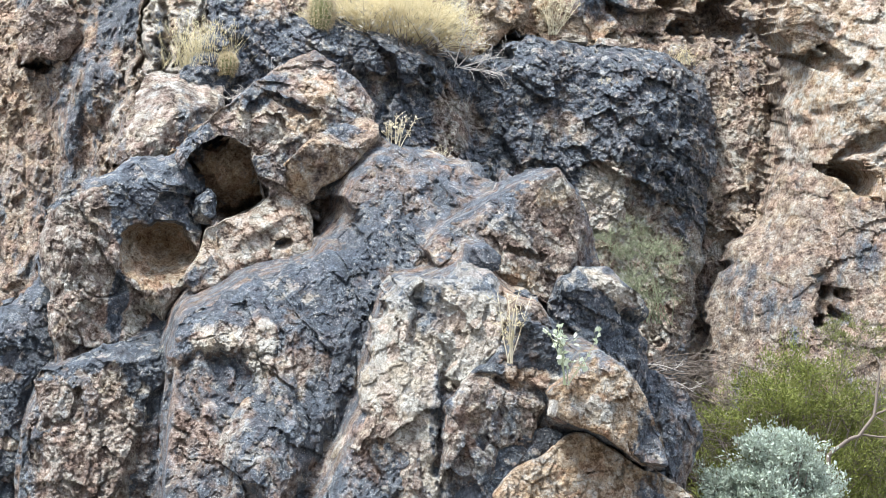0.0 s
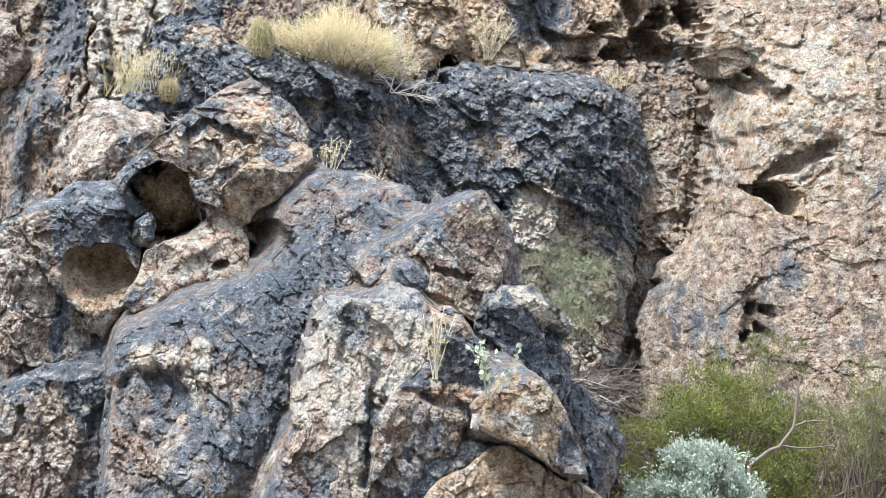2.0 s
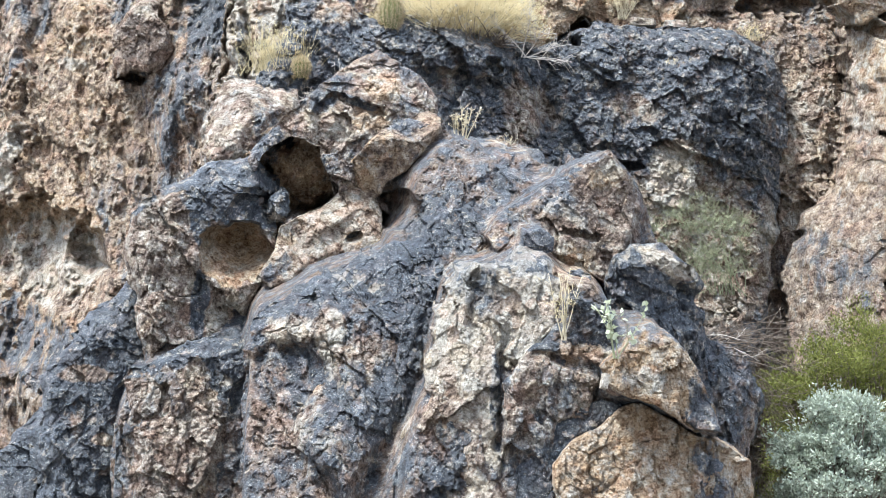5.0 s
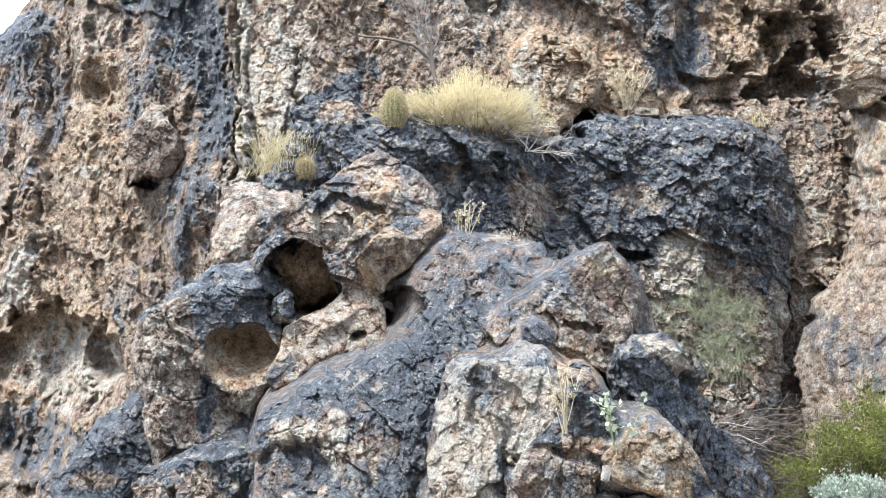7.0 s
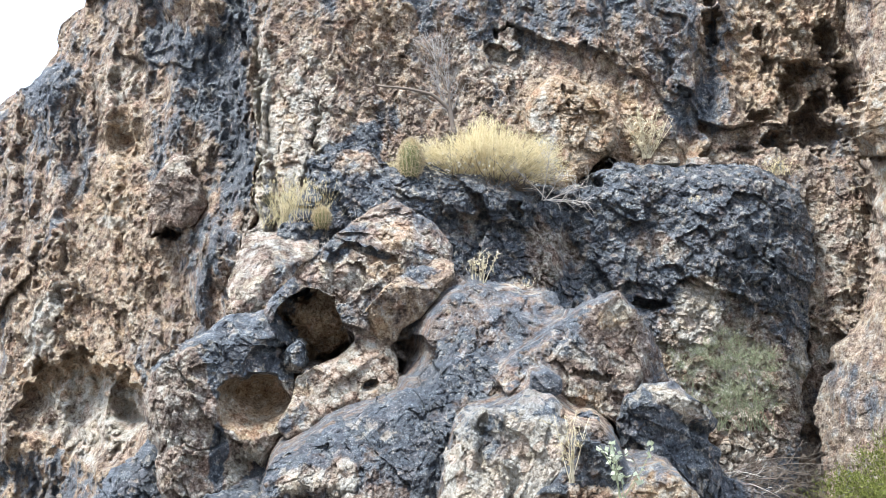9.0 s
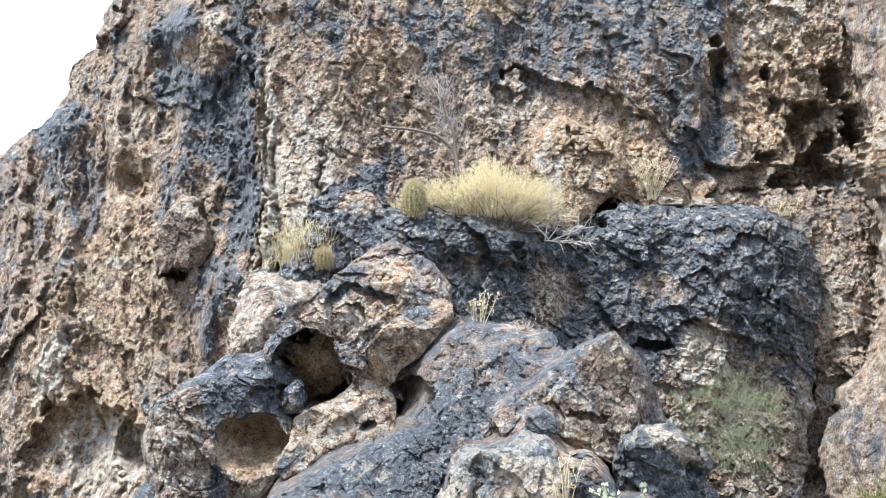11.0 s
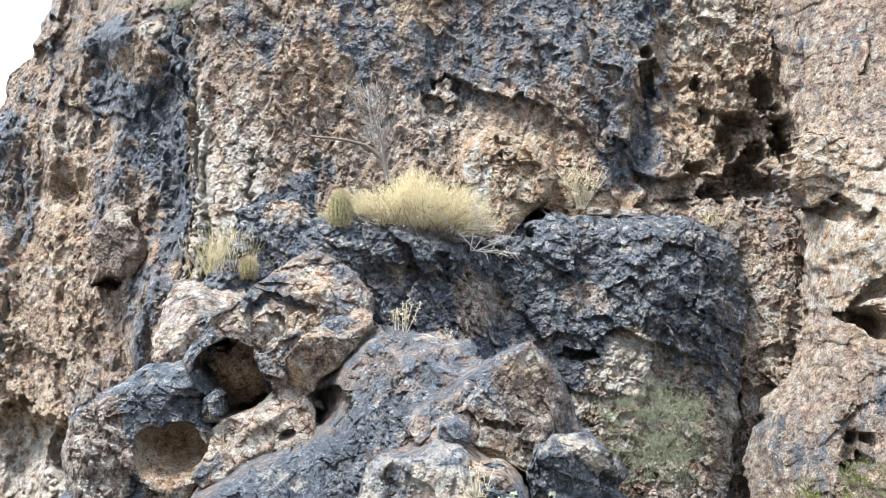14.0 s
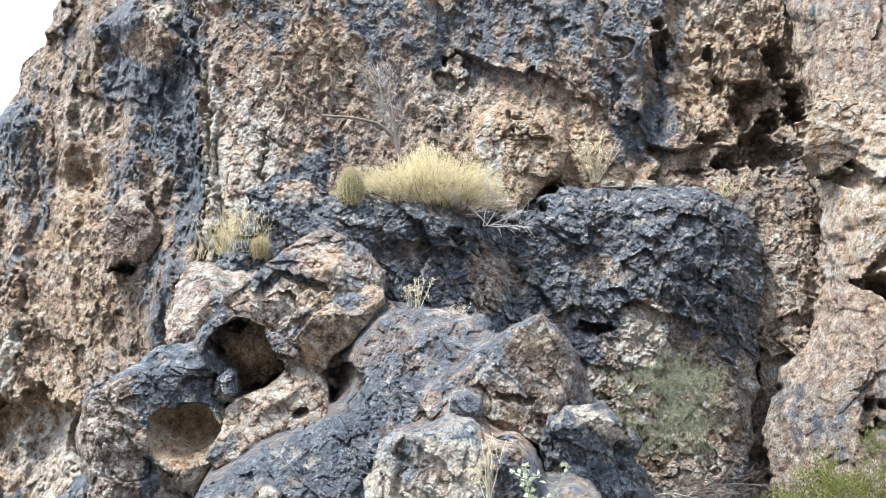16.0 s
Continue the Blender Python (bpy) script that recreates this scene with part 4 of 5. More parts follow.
shelf = lean_slab("boulder", [(-1.21, -1.26), (-1.17, -1.05), (-1.04, -0.98), (-0.86, -0.91), (-0.69, -0.77), (-0.56, -0.74), (-0.44, -0.80), (-0.40, -0.97), (-0.38, -1.15), (-0.55, -1.21), (-0.79, -1.26), (-0.96, -1.34), (-1.09, -1.45), (-1.24, -1.51), (-1.33, -1.42)], 17.25, (0.1, 0.5), edge=0.045, lift=0.041, back=0.8, rough=0.4, varnish=0.06, ochre=0.45, pale=0.5, ragged=0.02, seed=71,
    forms=[(-0.59, -1.12, 0.07, 0.05, -0.2, 25, 4), (-0.81, -1.02, 0.23, 0.05, 0.06, 30, 0), (-1.12, -1.15, 0.14, 0.1, -0.06, 0, 0)],
    stains=[(-0.59, -1.12, 0.07, 0.06, 'ochre', 1.0, 0, 1), (-1.21, -1.37, 0.18, 0.07, 'varnish', 0.6, 45), (-0.96, -1.19, 0.18, 0.05, 'varnish', 0.4, 20)])
tagged(shelf, "tan rock shelf with a small round hole", "boulder")
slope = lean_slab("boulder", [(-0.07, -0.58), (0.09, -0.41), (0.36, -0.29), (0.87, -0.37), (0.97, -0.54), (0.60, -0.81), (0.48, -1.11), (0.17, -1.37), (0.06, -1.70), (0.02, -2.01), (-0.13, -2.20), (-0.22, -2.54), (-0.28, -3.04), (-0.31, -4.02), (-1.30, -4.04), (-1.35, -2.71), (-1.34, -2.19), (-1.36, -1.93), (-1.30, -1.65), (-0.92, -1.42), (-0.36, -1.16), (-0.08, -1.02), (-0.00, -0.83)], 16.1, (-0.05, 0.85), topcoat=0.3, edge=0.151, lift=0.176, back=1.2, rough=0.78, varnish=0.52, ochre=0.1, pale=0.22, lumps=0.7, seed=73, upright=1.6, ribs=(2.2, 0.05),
    facets=[(0.22, -0.91, 0.0, 1.6), (-1.23, -2.04, -0.8, 0.2), (-0.0, -1.85, 0.9, 0.2)],
    forms=[(-1.06, -2.11, 0.3, 0.25, -0.35, 0, 0), (-0.91, -1.72, 0.39, 0.22, 0.18, 0, 0), (-0.31, -1.54, 0.3, 0.52, 0.15, 0, 0), (-0.63, -2.33, 0.33, 0.37, 0.2, 0, 0), (0.04, -2.01, 0.08, 0.46, -0.2, 15, 0), (-1.11, -2.56, 0.21, 0.41, -0.1, 0, 0), (-0.16, -0.94, 0.12, 0.12, -0.2, 0, 2), (-1.04, -2.08, 0.22, 0.11, -0.28, 10, 4)],
    stains=[(-1.08, -1.76, 0.17, 0.11, 'pale', 0.7, 0), (-1.08, -1.76, 0.17, 0.11, 'varnish', 0.3, 0), (-0.77, -1.8, 0.11, 0.19, 'pale', 0.8, 0), (-0.77, -1.8, 0.11, 0.19, 'varnish', 0.2, 0), (-0.51, -1.94, 0.25, 0.19, 'varnish', 0.42, 0), (-0.55, -2.02, 0.21, 0.17, 'pale', 0.5, 0), (-0.97, -2.22, 0.17, 0.21, 'varnish', 0.38, 0), (-0.97, -2.19, 0.17, 0.21, 'ochre', 0.35, 0), (-0.61, -1.39, 0.13, 0.11, 'pale', 0.7, 0), (-0.61, -1.39, 0.13, 0.11, 'varnish', 0.4, 0), (0.69, -0.33, 0.28, 0.09, 'varnish', 0.45, 0), (0.69, -0.33, 0.28, 0.09, 'pale', 0.4, 0)] + [
        (0.27, -0.69, 0.41, 0.23, 'varnish', 0.85, 0), (-0.91, -2.48, 0.21, 0.25, 'varnish', 0.5, 0), (-0.91, -2.48, 0.25, 0.25, 'pale', 0.5, 0), (0.26, -0.99, 0.18, 0.13, 'varnish', 0.85, 0), (-1.05, -1.94, 0.26, 0.12, 'varnish', 0.45, 0), (-1.01, -2.15, 0.17, 0.07, 'ochre', 0.7, 0), (-1.01, -2.15, 0.19, 0.08, 'varnish', 0.05, 0), (-0.74, -1.77, 0.07, 0.18, 'pale', 0.8, 0), (-0.74, -1.77, 0.08, 0.19, 'varnish', 0.05, 0), (-0.46, -1.36, 0.47, 0.18, 'varnish', 0.75, 25), (-0.34, -2.28, 0.26, 0.23, 'varnish', 0.75, 0), (-0.07, -1.61, 0.22, 0.27, 'varnish', 0.95, 0)])
tagged(slope, "long blue-grey rock slope with pale scars", "boulder")
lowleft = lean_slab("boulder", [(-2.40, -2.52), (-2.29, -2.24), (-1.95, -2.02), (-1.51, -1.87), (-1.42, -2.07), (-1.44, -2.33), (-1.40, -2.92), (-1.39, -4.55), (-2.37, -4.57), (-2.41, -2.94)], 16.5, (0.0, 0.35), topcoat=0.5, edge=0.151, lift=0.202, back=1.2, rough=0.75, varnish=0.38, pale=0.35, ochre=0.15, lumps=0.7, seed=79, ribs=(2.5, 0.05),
    facets=[(-1.9, -2.1, -0.2, 1.4), (-2.28, -2.52, -0.9, 0.1), (-1.51, -2.33, 1.0, 0.0)],
    stains=[(-1.9, -2.08, 0.45, 0.13, 'varnish', 0.95, -25), (-1.49, -2.33, 0.1, 0.49, 'varnish', 0.95, 0), (-1.84, -2.43, 0.27, 0.27, 'varnish', 0.25, 0), (-1.84, -2.43, 0.27, 0.27, 'pale', 0.5, 0), (-1.91, -2.77, 0.27, 0.18, 'varnish', 0.3, 0)])
tagged(lowleft, "rounded rock shoulder, blue-grey on top and tan below", "boulder")
farleft = lean_slab("boulder", [(-3.08, -2.37), (-2.95, -2.17), (-2.62, -1.76), (-2.44, -1.58), (-2.32, -1.90), (-2.28, -2.16), (-2.42, -2.36), (-2.49, -2.65), (-2.40, -4.69), (-3.03, -4.68), (-3.02, -3.04)], 17.1, (0.1, 0.4), topcoat=0.2, edge=0.126, lift=0.176, back=1.2, rough=0.7, varnish=0.88, pale=0.2, ochre=0.05, seed=83, ribs=(2.5, 0.04),
    facets=[(-2.65, -1.99, -0.4, 1.2), (-2.97, -2.61, -0.8, 0.2)],
    stains=[(-2.72, -2.3, 0.21, 0.06, 'varnish', 0.25, 0), (-2.55, -2.8, 0.07, 0.05, 'varnish', 0.0, 0), (-2.55, -2.8, 0.07, 0.05, 'pale', 0.9, 0), (-2.78, -2.69, 0.14, 0.18, 'varnish', 0.6, 0)])
tagged(farleft, "dark blue-grey rock shoulder with small pale patches", "boulder")
corner = lean_slab("boulder", [(-3.49, -3.09), (-3.40, -2.94), (-3.18, -2.81), (-3.06, -2.96), (-2.87, -4.76), (-3.60, -4.77), (-3.52, -3.39)], 17.4, (0.0, 0.7), edge=0.09, lift=0.122, back=1.0, rough=0.48, varnish=0.85, seed=87)
tagged(corner, "small dark rock knob at the foot of the outcrop", "boulder")
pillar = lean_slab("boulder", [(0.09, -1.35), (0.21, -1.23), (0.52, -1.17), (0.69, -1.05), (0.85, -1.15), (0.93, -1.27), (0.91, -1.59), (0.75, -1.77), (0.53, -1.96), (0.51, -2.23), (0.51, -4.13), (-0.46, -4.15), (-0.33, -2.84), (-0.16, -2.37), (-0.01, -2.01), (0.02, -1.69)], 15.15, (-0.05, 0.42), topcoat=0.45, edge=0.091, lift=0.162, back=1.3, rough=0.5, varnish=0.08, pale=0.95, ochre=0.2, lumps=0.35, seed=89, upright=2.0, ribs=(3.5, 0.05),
    facets=[(0.62, -1.22, 0.2, 1.5), (0.14, -1.65, -1.0, 0.3), (0.85, -1.63, 0.9, 0.2)],
    forms=[(0.3, -1.45, 0.05, 0.25, -0.12, 10, 0), (0.51, -2.08, 0.05, 0.4, -0.2, 0, 0), (-0.06, -2.25, 0.16, 0.36, 0.12, 0, 0)],
    stains=[(0.62, -1.16, 0.29, 0.1, 'varnish', 0.8, 0), (0.3, -1.35, 0.25, 0.14, 'varnish', 0.75, -20), (0.07, -2.44, 0.24, 0.44, 'varnish', 0.3, 0), (0.07, -2.44, 0.24, 0.44, 'pale', 0.25, 0), (0.07, -2.32, 0.24, 0.36, 'ochre', 0.3, 0), (0.5, -1.6, 0.16, 0.25, 'ochre', 0.35, 0), (0.26, -2.04, 0.24, 0.12, 'varnish', 0.1, 0), (0.47, -2.16, 0.06, 0.4, 'varnish', 0.8, 0)])
tagged(pillar, "pale tan rock pillar with a grey varnished crown", "boulder")
pillar2 = lean_slab("boulder", [(0.52, -1.96), (0.68, -1.78), (0.90, -1.58), (0.94, -1.26), (1.13, -1.26), (1.29, -1.53), (1.36, -1.77), (1.19, -1.87), (1.13, -2.05), (1.15, -2.17), (0.91, -2.23), (0.81, -2.49), (0.77, -4.15), (0.49, -4.14), (0.51, -2.33)], 15.0, (0.1, 0.2), topcoat=0.35, edge=0.058, lift=0.13, back=1.2, rough=0.65, varnish=0.5, pale=0.4, ochre=0.25, seed=97, ribs=(3, 0.04),
    facets=[(1.21, -1.61, 0.9, 0.3), (0.84, -1.84, 0.0, 0.9)],
    forms=[(0.9, -1.82, 0.24, 0.04, -0.15, -10, 0)],
    stains=[(1.07, -1.66, 0.18, 0.16, 'ochre', 0.6, 0), (1.07, -1.66, 0.18, 0.16, 'varnish', 0.15, 0), (1.11, -1.42, 0.1, 0.2, 'varnish', 0.65, 0), (0.7, -1.82, 0.16, 0.06, 'varnish', 0.3, 0), (0.74, -2.13, 0.2, 0.24, 'varnish', 0.45, 0)])
tagged(pillar2, "grey-brown fractured rock block between two cracks", "boulder")
wedge = lean_slab("boulder", [(0.62, -2.56), (0.79, -2.34), (1.00, -2.17), (1.21, -2.12), (1.32, -2.15), (1.21, -2.25), (0.97, -2.40), (0.87, -2.55), (0.87, -3.86), (0.64, -3.87)], 14.8, (0.0, 0.4), edge=0.054, lift=0.081, back=0.9, rough=0.4, varnish=0.85, ragged=0.02, seed=99)
tagged(wedge, "small blue-grey wedge of rock", "boulder")
peak = lean_slab("boulder", [(0.43, -1.02), (0.50, -0.90), (0.71, -0.76), (1.00, -0.54), (1.23, -0.42), (1.37, -0.35), (1.46, -0.44), (1.59, -0.62), (1.70, -0.84), (1.75, -1.04), (1.61, -1.09), (1.43, -1.23), (1.33, -1.32), (1.19, -1.24), (1.03, -1.21), (0.92, -1.11), (0.79, -1.09), (0.64, -1.12), (0.50, -1.11)], 16.25, (0.1, 0.25), topcoat=0.45, edge=0.049, lift=0.13, back=1.3, rough=0.5, varnish=0.2, pale=0.3, ochre=0.25, ragged=0.02, lumps=0.3, seed=101,
    facets=[(0.98, -0.73, -0.6, 1.0), (1.47, -0.64, 1.1, 0.4)],
    forms=[(1.49, -0.97, 0.06, 0.23, 0.1, -30, 0), (1.16, -0.98, 0.17, 0.04, -0.08, -10, 2)],
    stains=[(0.93, -0.68, 0.44, 0.14, 'varnish', 0.62, -35), (0.93, -0.74, 0.3, 0.06, 'pale', 0.7, -35), (1.08, -1.19, 0.16, 0.11, 'ochre', 1.0, 0), (1.08, -1.19, 0.16, 0.11, 'varnish', 0.0, 0), (1.31, -0.54, 0.1, 0.08, 'ochre', 0.9, 0), (1.31, -0.54, 0.1, 0.08, 'varnish', 0.0, 0), (1.42, -0.85, 0.17, 0.27, 'varnish', 0.22, 0), (1.39, -0.46, 0.07, 0.07, 'pale', 0.8, 0), (1.62, -0.79, 0.09, 0.27, 'varnish', 0.5, 0)])
tagged(peak, "peaked boulder of rusty brown rock with a grey top", "boulder")
knob = lean_slab("boulder", [(0.68, -0.95), (0.77, -0.92), (0.87, -0.97), (0.87, -1.05), (0.78, -1.10), (0.68, -1.06)], 15.75, (0, 0.3), edge=0.036, lift=0.061, back=0.4, rough=0.24, varnish=0.8, seed=103, ragged=0.02)
tagged(knob, "small round dark boulder wedged on the outcrop", "boulder")
block = lean_slab("boulder", [(1.38, -1.49), (1.35, -1.27), (1.40, -1.12), (1.53, -1.06), (1.78, -1.05), (2.00, -1.22), (2.08, -1.31), (2.01, -1.45), (2.13, -1.70), (2.08, -1.91), (1.93, -1.87), (1.77, -1.72), (1.59, -1.66), (1.46, -1.66)], 16.05, (0.15, 0.1), topcoat=0.3, edge=0.049, lift=0.13, back=1.3, rough=0.75, varnish=0.72, pale=0.4, ochre=0.15, ragged=0.025, seed=107,
    facets=[(1.71, -1.15, 0.2, 1.3), (2.01, -1.37, 1.0, 0.1), (1.41, -1.32, -0.8, 0.0)],
    forms=[(1.94, -1.38, 0.13, 0.04, -0.12, -30, 0)],
    stains=[(1.8, -1.16, 0.26, 0.06, 'pale', 0.85, -25), (1.8, -1.16, 0.26, 0.07, 'varnish', 0.1, -25), (2.03, -1.31, 0.08, 0.06, 'ochre', 0.5, 0), (1.81, -1.48, 0.17, 0.13, 'varnish', 0.9, 0)])
tagged(block, "dark blocky boulder with a pale leaning top", "boulder")
tri = lean_slab("boulder", [(1.20, -1.85), (1.28, -1.74), (1.42, -1.58), (1.54, -1.55), (1.67, -1.61), (1.78, -1.74), (1.90, -1.93), (1.99, -2.13), (2.03, -2.25), (1.86, -2.23), (1.65, -2.10), (1.44, -2.01), (1.26, -1.96)], 14.8, (0.1, 0.42), topcoat=0.3, edge=0.043, lift=0.098, back=0.9, rough=0.6, varnish=0.22, pale=0.3, ochre=0.85, ragged=0.02, seed=109,
    facets=[(1.46, -1.66, -0.3, 1.3), (1.81, -1.98, 0.9, 0.1), (1.29, -1.88, -0.8, 0.0), (1.68, -1.82, 0.35, 0.35)],
    stains=[(1.68, -1.82, 0.08, 0.17, 'ochre', 1.0, 15), (1.46, -1.64, 0.16, 0.06, 'varnish', 0.5, 0), (1.37, -1.84, 0.1, 0.1, 'varnish', 0.4, 0), (1.87, -2.05, 0.07, 0.17, 'varnish', 0.7, 20), (1.52, -1.91, 0.12, 0.08, 'pale', 0.7, 0)])
tagged(tri, "rounded orange-stained boulder above a deep crack", "boulder")
lowright = lean_slab("boulder", [(0.87, -2.53), (0.99, -2.38), (1.21, -2.26), (1.33, -2.16), (1.47, -2.12), (1.68, -2.21), (1.86, -2.33), (2.10, -2.40), (2.31, -2.54), (2.34, -3.83), (0.95, -3.84)], 14.76, (0.1, 0.5), topcoat=0.2, edge=0.026, lift=0.065, back=1.0, rough=0.6, varnish=0.05, pale=0.35, ochre=0.95, ragged=0.02, seed=113,
    facets=[(1.02, -2.15, -0.5, 1.0), (1.95, -2.42, 0.8, 0.2)],
    stains=[(1.06, -2.27, 0.16, 0.06, 'varnish', 0.6, -10), (1.42, -2.42, 0.2, 0.08, 'ochre', 0.8, 0), (1.95, -2.45, 0.12, 0.16, 'varnish', 0.6, 0)])
tagged(lowright, "broad pale orange rock face below the crack", "boulder")
flank = lean_slab("boulder", [(1.89, -1.94), (2.09, -1.72), (2.34, -1.86), (2.54, -2.06), (2.64, -2.31), (2.51, -2.59), (2.31, -3.14), (2.20, -4.26), (2.07, -4.24), (2.22, -2.74), (2.13, -2.46), (2.17, -2.30), (2.07, -2.09)], 15.9, (0.4, 0.5), edge=0.065, lift=0.162, back=1.5, rough=0.85, varnish=0.6, pale=0.2, ochre=0.25, seed=127,
    facets=[(2.42, -2.18, 1.0, 0.2)])
tagged(flank, "dark crumbly flank of the outcrop beside the shrubs", "boulder")
base = lean_slab("rock_outcrop", [(-2.67, -2.47), (-2.26, -1.71), (-2.22, -1.19), (-1.93, -0.88), (-1.47, -0.73), (-1.32, -0.51), (-0.96, -0.27), (-0.53, -0.26), (-0.34, 0.20), (-0.10, -0.12), (0.40, -0.38), (0.77, -0.43), (1.31, -0.58), (1.71, -1.06), (2.02, -1.49), (2.40, -2.20), (2.27, -3.19), (2.14, -4.75), (-2.87, -4.82), (-2.72, -2.88)], 16.6, (0, 0.4), edge=0.25, lift=0.3, back=2.5, res=0.015, rough=0.9, varnish=0.55, pale=0.2, seed=53, follow=MASSES[in_front + 1:],
    forms=[(-1.52, -1.22, 0.36, 0.3, -0.75, 0, 2), (-0.95, -0.68, 0.45, 0.35, -1.1, 0, 2), (-0.2, -0.9, 0.19, 0.19, -0.3, 0, 2), (1.37, -1.31, 0.1, 0.18, -0.35, 20, 2), (1.88, -1.7, 0.13, 0.11, -0.4, 0, 2), (1.57, -1.71, 0.11, 0.11, -0.3, 0, 2), (1.87, -2.35, 0.49, 0.07, -0.45, -18, 2)],
    stains=[(-1.03, -0.5, 0.39, 0.32, 'varnish', 0.2, 0), (-1.02, -0.59, 0.39, 0.34, 'ochre', 0.6, 0), (-1.51, -1.26, 0.36, 0.31, 'ochre', 0.9, 0), (-1.51, -1.26, 0.36, 0.31, 'varnish', 0.0, 0), (-0.81, -0.9, 0.36, 0.18, 'ochre', 0.6, 0), (-0.81, -0.9, 0.36, 0.18, 'varnish', 0.2, 0), (1.04, -1.2, 0.36, 0.13, 'ochre', 0.4, 0), (1.04, -1.2, 0.36, 0.13, 'varnish', 0.2, 0)])
tagged(base, "massive leaning rock outcrop with hollows, dark varnish on top", "rock outcrop", kind="structure")


# ---- plants ----
def leaf_material(name, low, high, rough=0.7, glow=0.25):
    m, n, l, bsdf = material(name)
    g = n.new("ShaderNodeNewGeometry")
    r = ramp(n, [(0.0, low), (1.0, high)])
    spots = tex(n, l, "ShaderNodeTexNoise", 6.0, g.outputs["Position"], 4, 0.6)
    v = calc(n, l, "MULTIPLY_ADD", g.outputs["Random Per Island"], 0.6, calc(n, l, "MULTIPLY", spots.outputs[0], 0.4))
    l.new(v, r.inputs[0])
    l.new(r.outputs[0], bsdf.inputs["Base Color"])
    bsdf.inputs["Roughness"].default_value = rough
    bsdf.inputs["Specular IOR Level"].default_value = 0.2
    back = n.new("ShaderNodeBsdfTranslucent")
    l.new(r.outputs[0], back.inputs["Color"])
    both = n.new("ShaderNodeMixShader")
    both.inputs[0].default_value = glow
    l.new(bsdf.outputs[0], both.inputs[1])
    l.new(back.outputs[0], both.inputs[2])
    l.new(both.outputs[0], n["Material Output"].inputs["Surface"])
    return m


STRAW = leaf_material("dry_straw", (0.46, 0.37, 0.19), (0.86, 0.77, 0.52))
CREAM = leaf_material("pale_flower", (0.45, 0.37, 0.20), (0.82, 0.74, 0.50), 0.8, 0.35)
PALE_STRAW = leaf_material("bleached_straw", (0.45, 0.38, 0.25), (0.85, 0.78, 0.60))
GREEN = leaf_material("yellow_green_leaf", (0.06, 0.075, 0.018), (0.29, 0.315, 0.085))
DULL = leaf_material("dull_green_leaf", (0.17, 0.185, 0.11), (0.42, 0.45, 0.29))
SILVER = leaf_material("silver_leaf", (0.25, 0.30, 0.24), (0.57, 0.64, 0.54))
OLIVE = leaf_material("olive_leaf", (0.08, 0.095, 0.03), (0.30, 0.32, 0.12))
MINT = leaf_material("pale_mint_leaf", (0.30, 0.36, 0.22), (0.74, 0.79, 0.62))
GREYLEAF = leaf_material("grey_dry_leaf", (0.22, 0.20, 0.15), (0.55, 0.52, 0.44))
BARK = leaf_material("grey_brown_bark", (0.08, 0.062, 0.05), (0.24, 0.20, 0.165), 0.85, 0.0)
GREYWOOD = leaf_material("grey_dead_wood", (0.18, 0.165, 0.155), (0.46, 0.44, 0.42), 0.85, 0.0)
BLEACHED = leaf_material("bleached_wood", (0.34, 0.31, 0.28), (0.68, 0.64, 0.58), 0.85, 0.0)
SPINE = leaf_material("golden_spine", (0.36, 0.28, 0.16), (0.74, 0.65, 0.46), 0.5, 0.1)
RED_SPINE = leaf_material("rusty_spine", (0.30, 0.21, 0.14), (0.66, 0.52, 0.38), 0.5, 0.1)
CACTUS = leaf_material("cactus_skin", (0.15, 0.17, 0.07), (0.28, 0.29, 0.14), 0.55, 0.0)


def raw_part(name, verts, faces, mat, parent, label="", stuff=False):
    me = bpy.data.meshes.new(name)
    me.from_pydata(verts, [], faces)
    me.materials.append(mat)
    me.polygons.foreach_set("use_smooth", np.ones(len(faces), bool))
    ob = new(name, me)
    ob.parent = parent
    return tagged(ob, label, kind="stuff" if stuff else "")


def tube(verts, faces, points, r0, r1, sides=4):
    """Adds a tapered tube along points to the lists."""
    first = len(verts)
    count = len(points)
    for i, p in enumerate(points):
        a, c = points[max(i - 1, 0)], points[min(i + 1, count - 1)]
        way = (c - a).normalized()
        side = way.cross(Vector((0.31, 0.87, 0.38))).normalized()
        up = way.cross(side)
        r = r0 + (r1 - r0) * i / (count - 1)
        for k in range(sides):
            w = 2 * math.pi * k / sides
            verts.append(tuple(p + side * (r * math.cos(w)) + up * (r * math.sin(w))))
    for i in range(count - 1):
        for k in range(sides):
            q = first + i * sides
            faces.append((q + k, q + (k + 1) % sides, q + sides + (k + 1) % sides, q + sides + k))
    faces.append(tuple(first + (count - 1) * sides + k for k in range(sides)))


def leaf(verts, faces, at, way, long, wide, rng):
    """Adds one folded diamond leaf."""
    way = way.normalized()
    side = way.cross(Vector((rng.uniform(-1, 1), rng.uniform(-1, 1), rng.uniform(-1, 1)))).normalized()
    up = way.cross(side)
    q = len(verts)
    mid = at + way * (long * 0.5)
    verts.extend([tuple(at), tuple(mid + side * wide * 0.5 + up * wide * 0.15), tuple(at + way * long), tuple(mid - side * wide * 0.5 + up * wide * 0.15)])
    faces.append((q, q + 1, q + 2))
    faces.append((q, q + 2, q + 3))


def any_way(rng, up=0.0):
    while True:
        v = Vector((rng.uniform(-1, 1), rng.uniform(-1, 1), rng.uniform(-1, 1)))
        if 0.05 < v.length < 1:
            v.normalize()
            v.z += up
            return v.normalized()


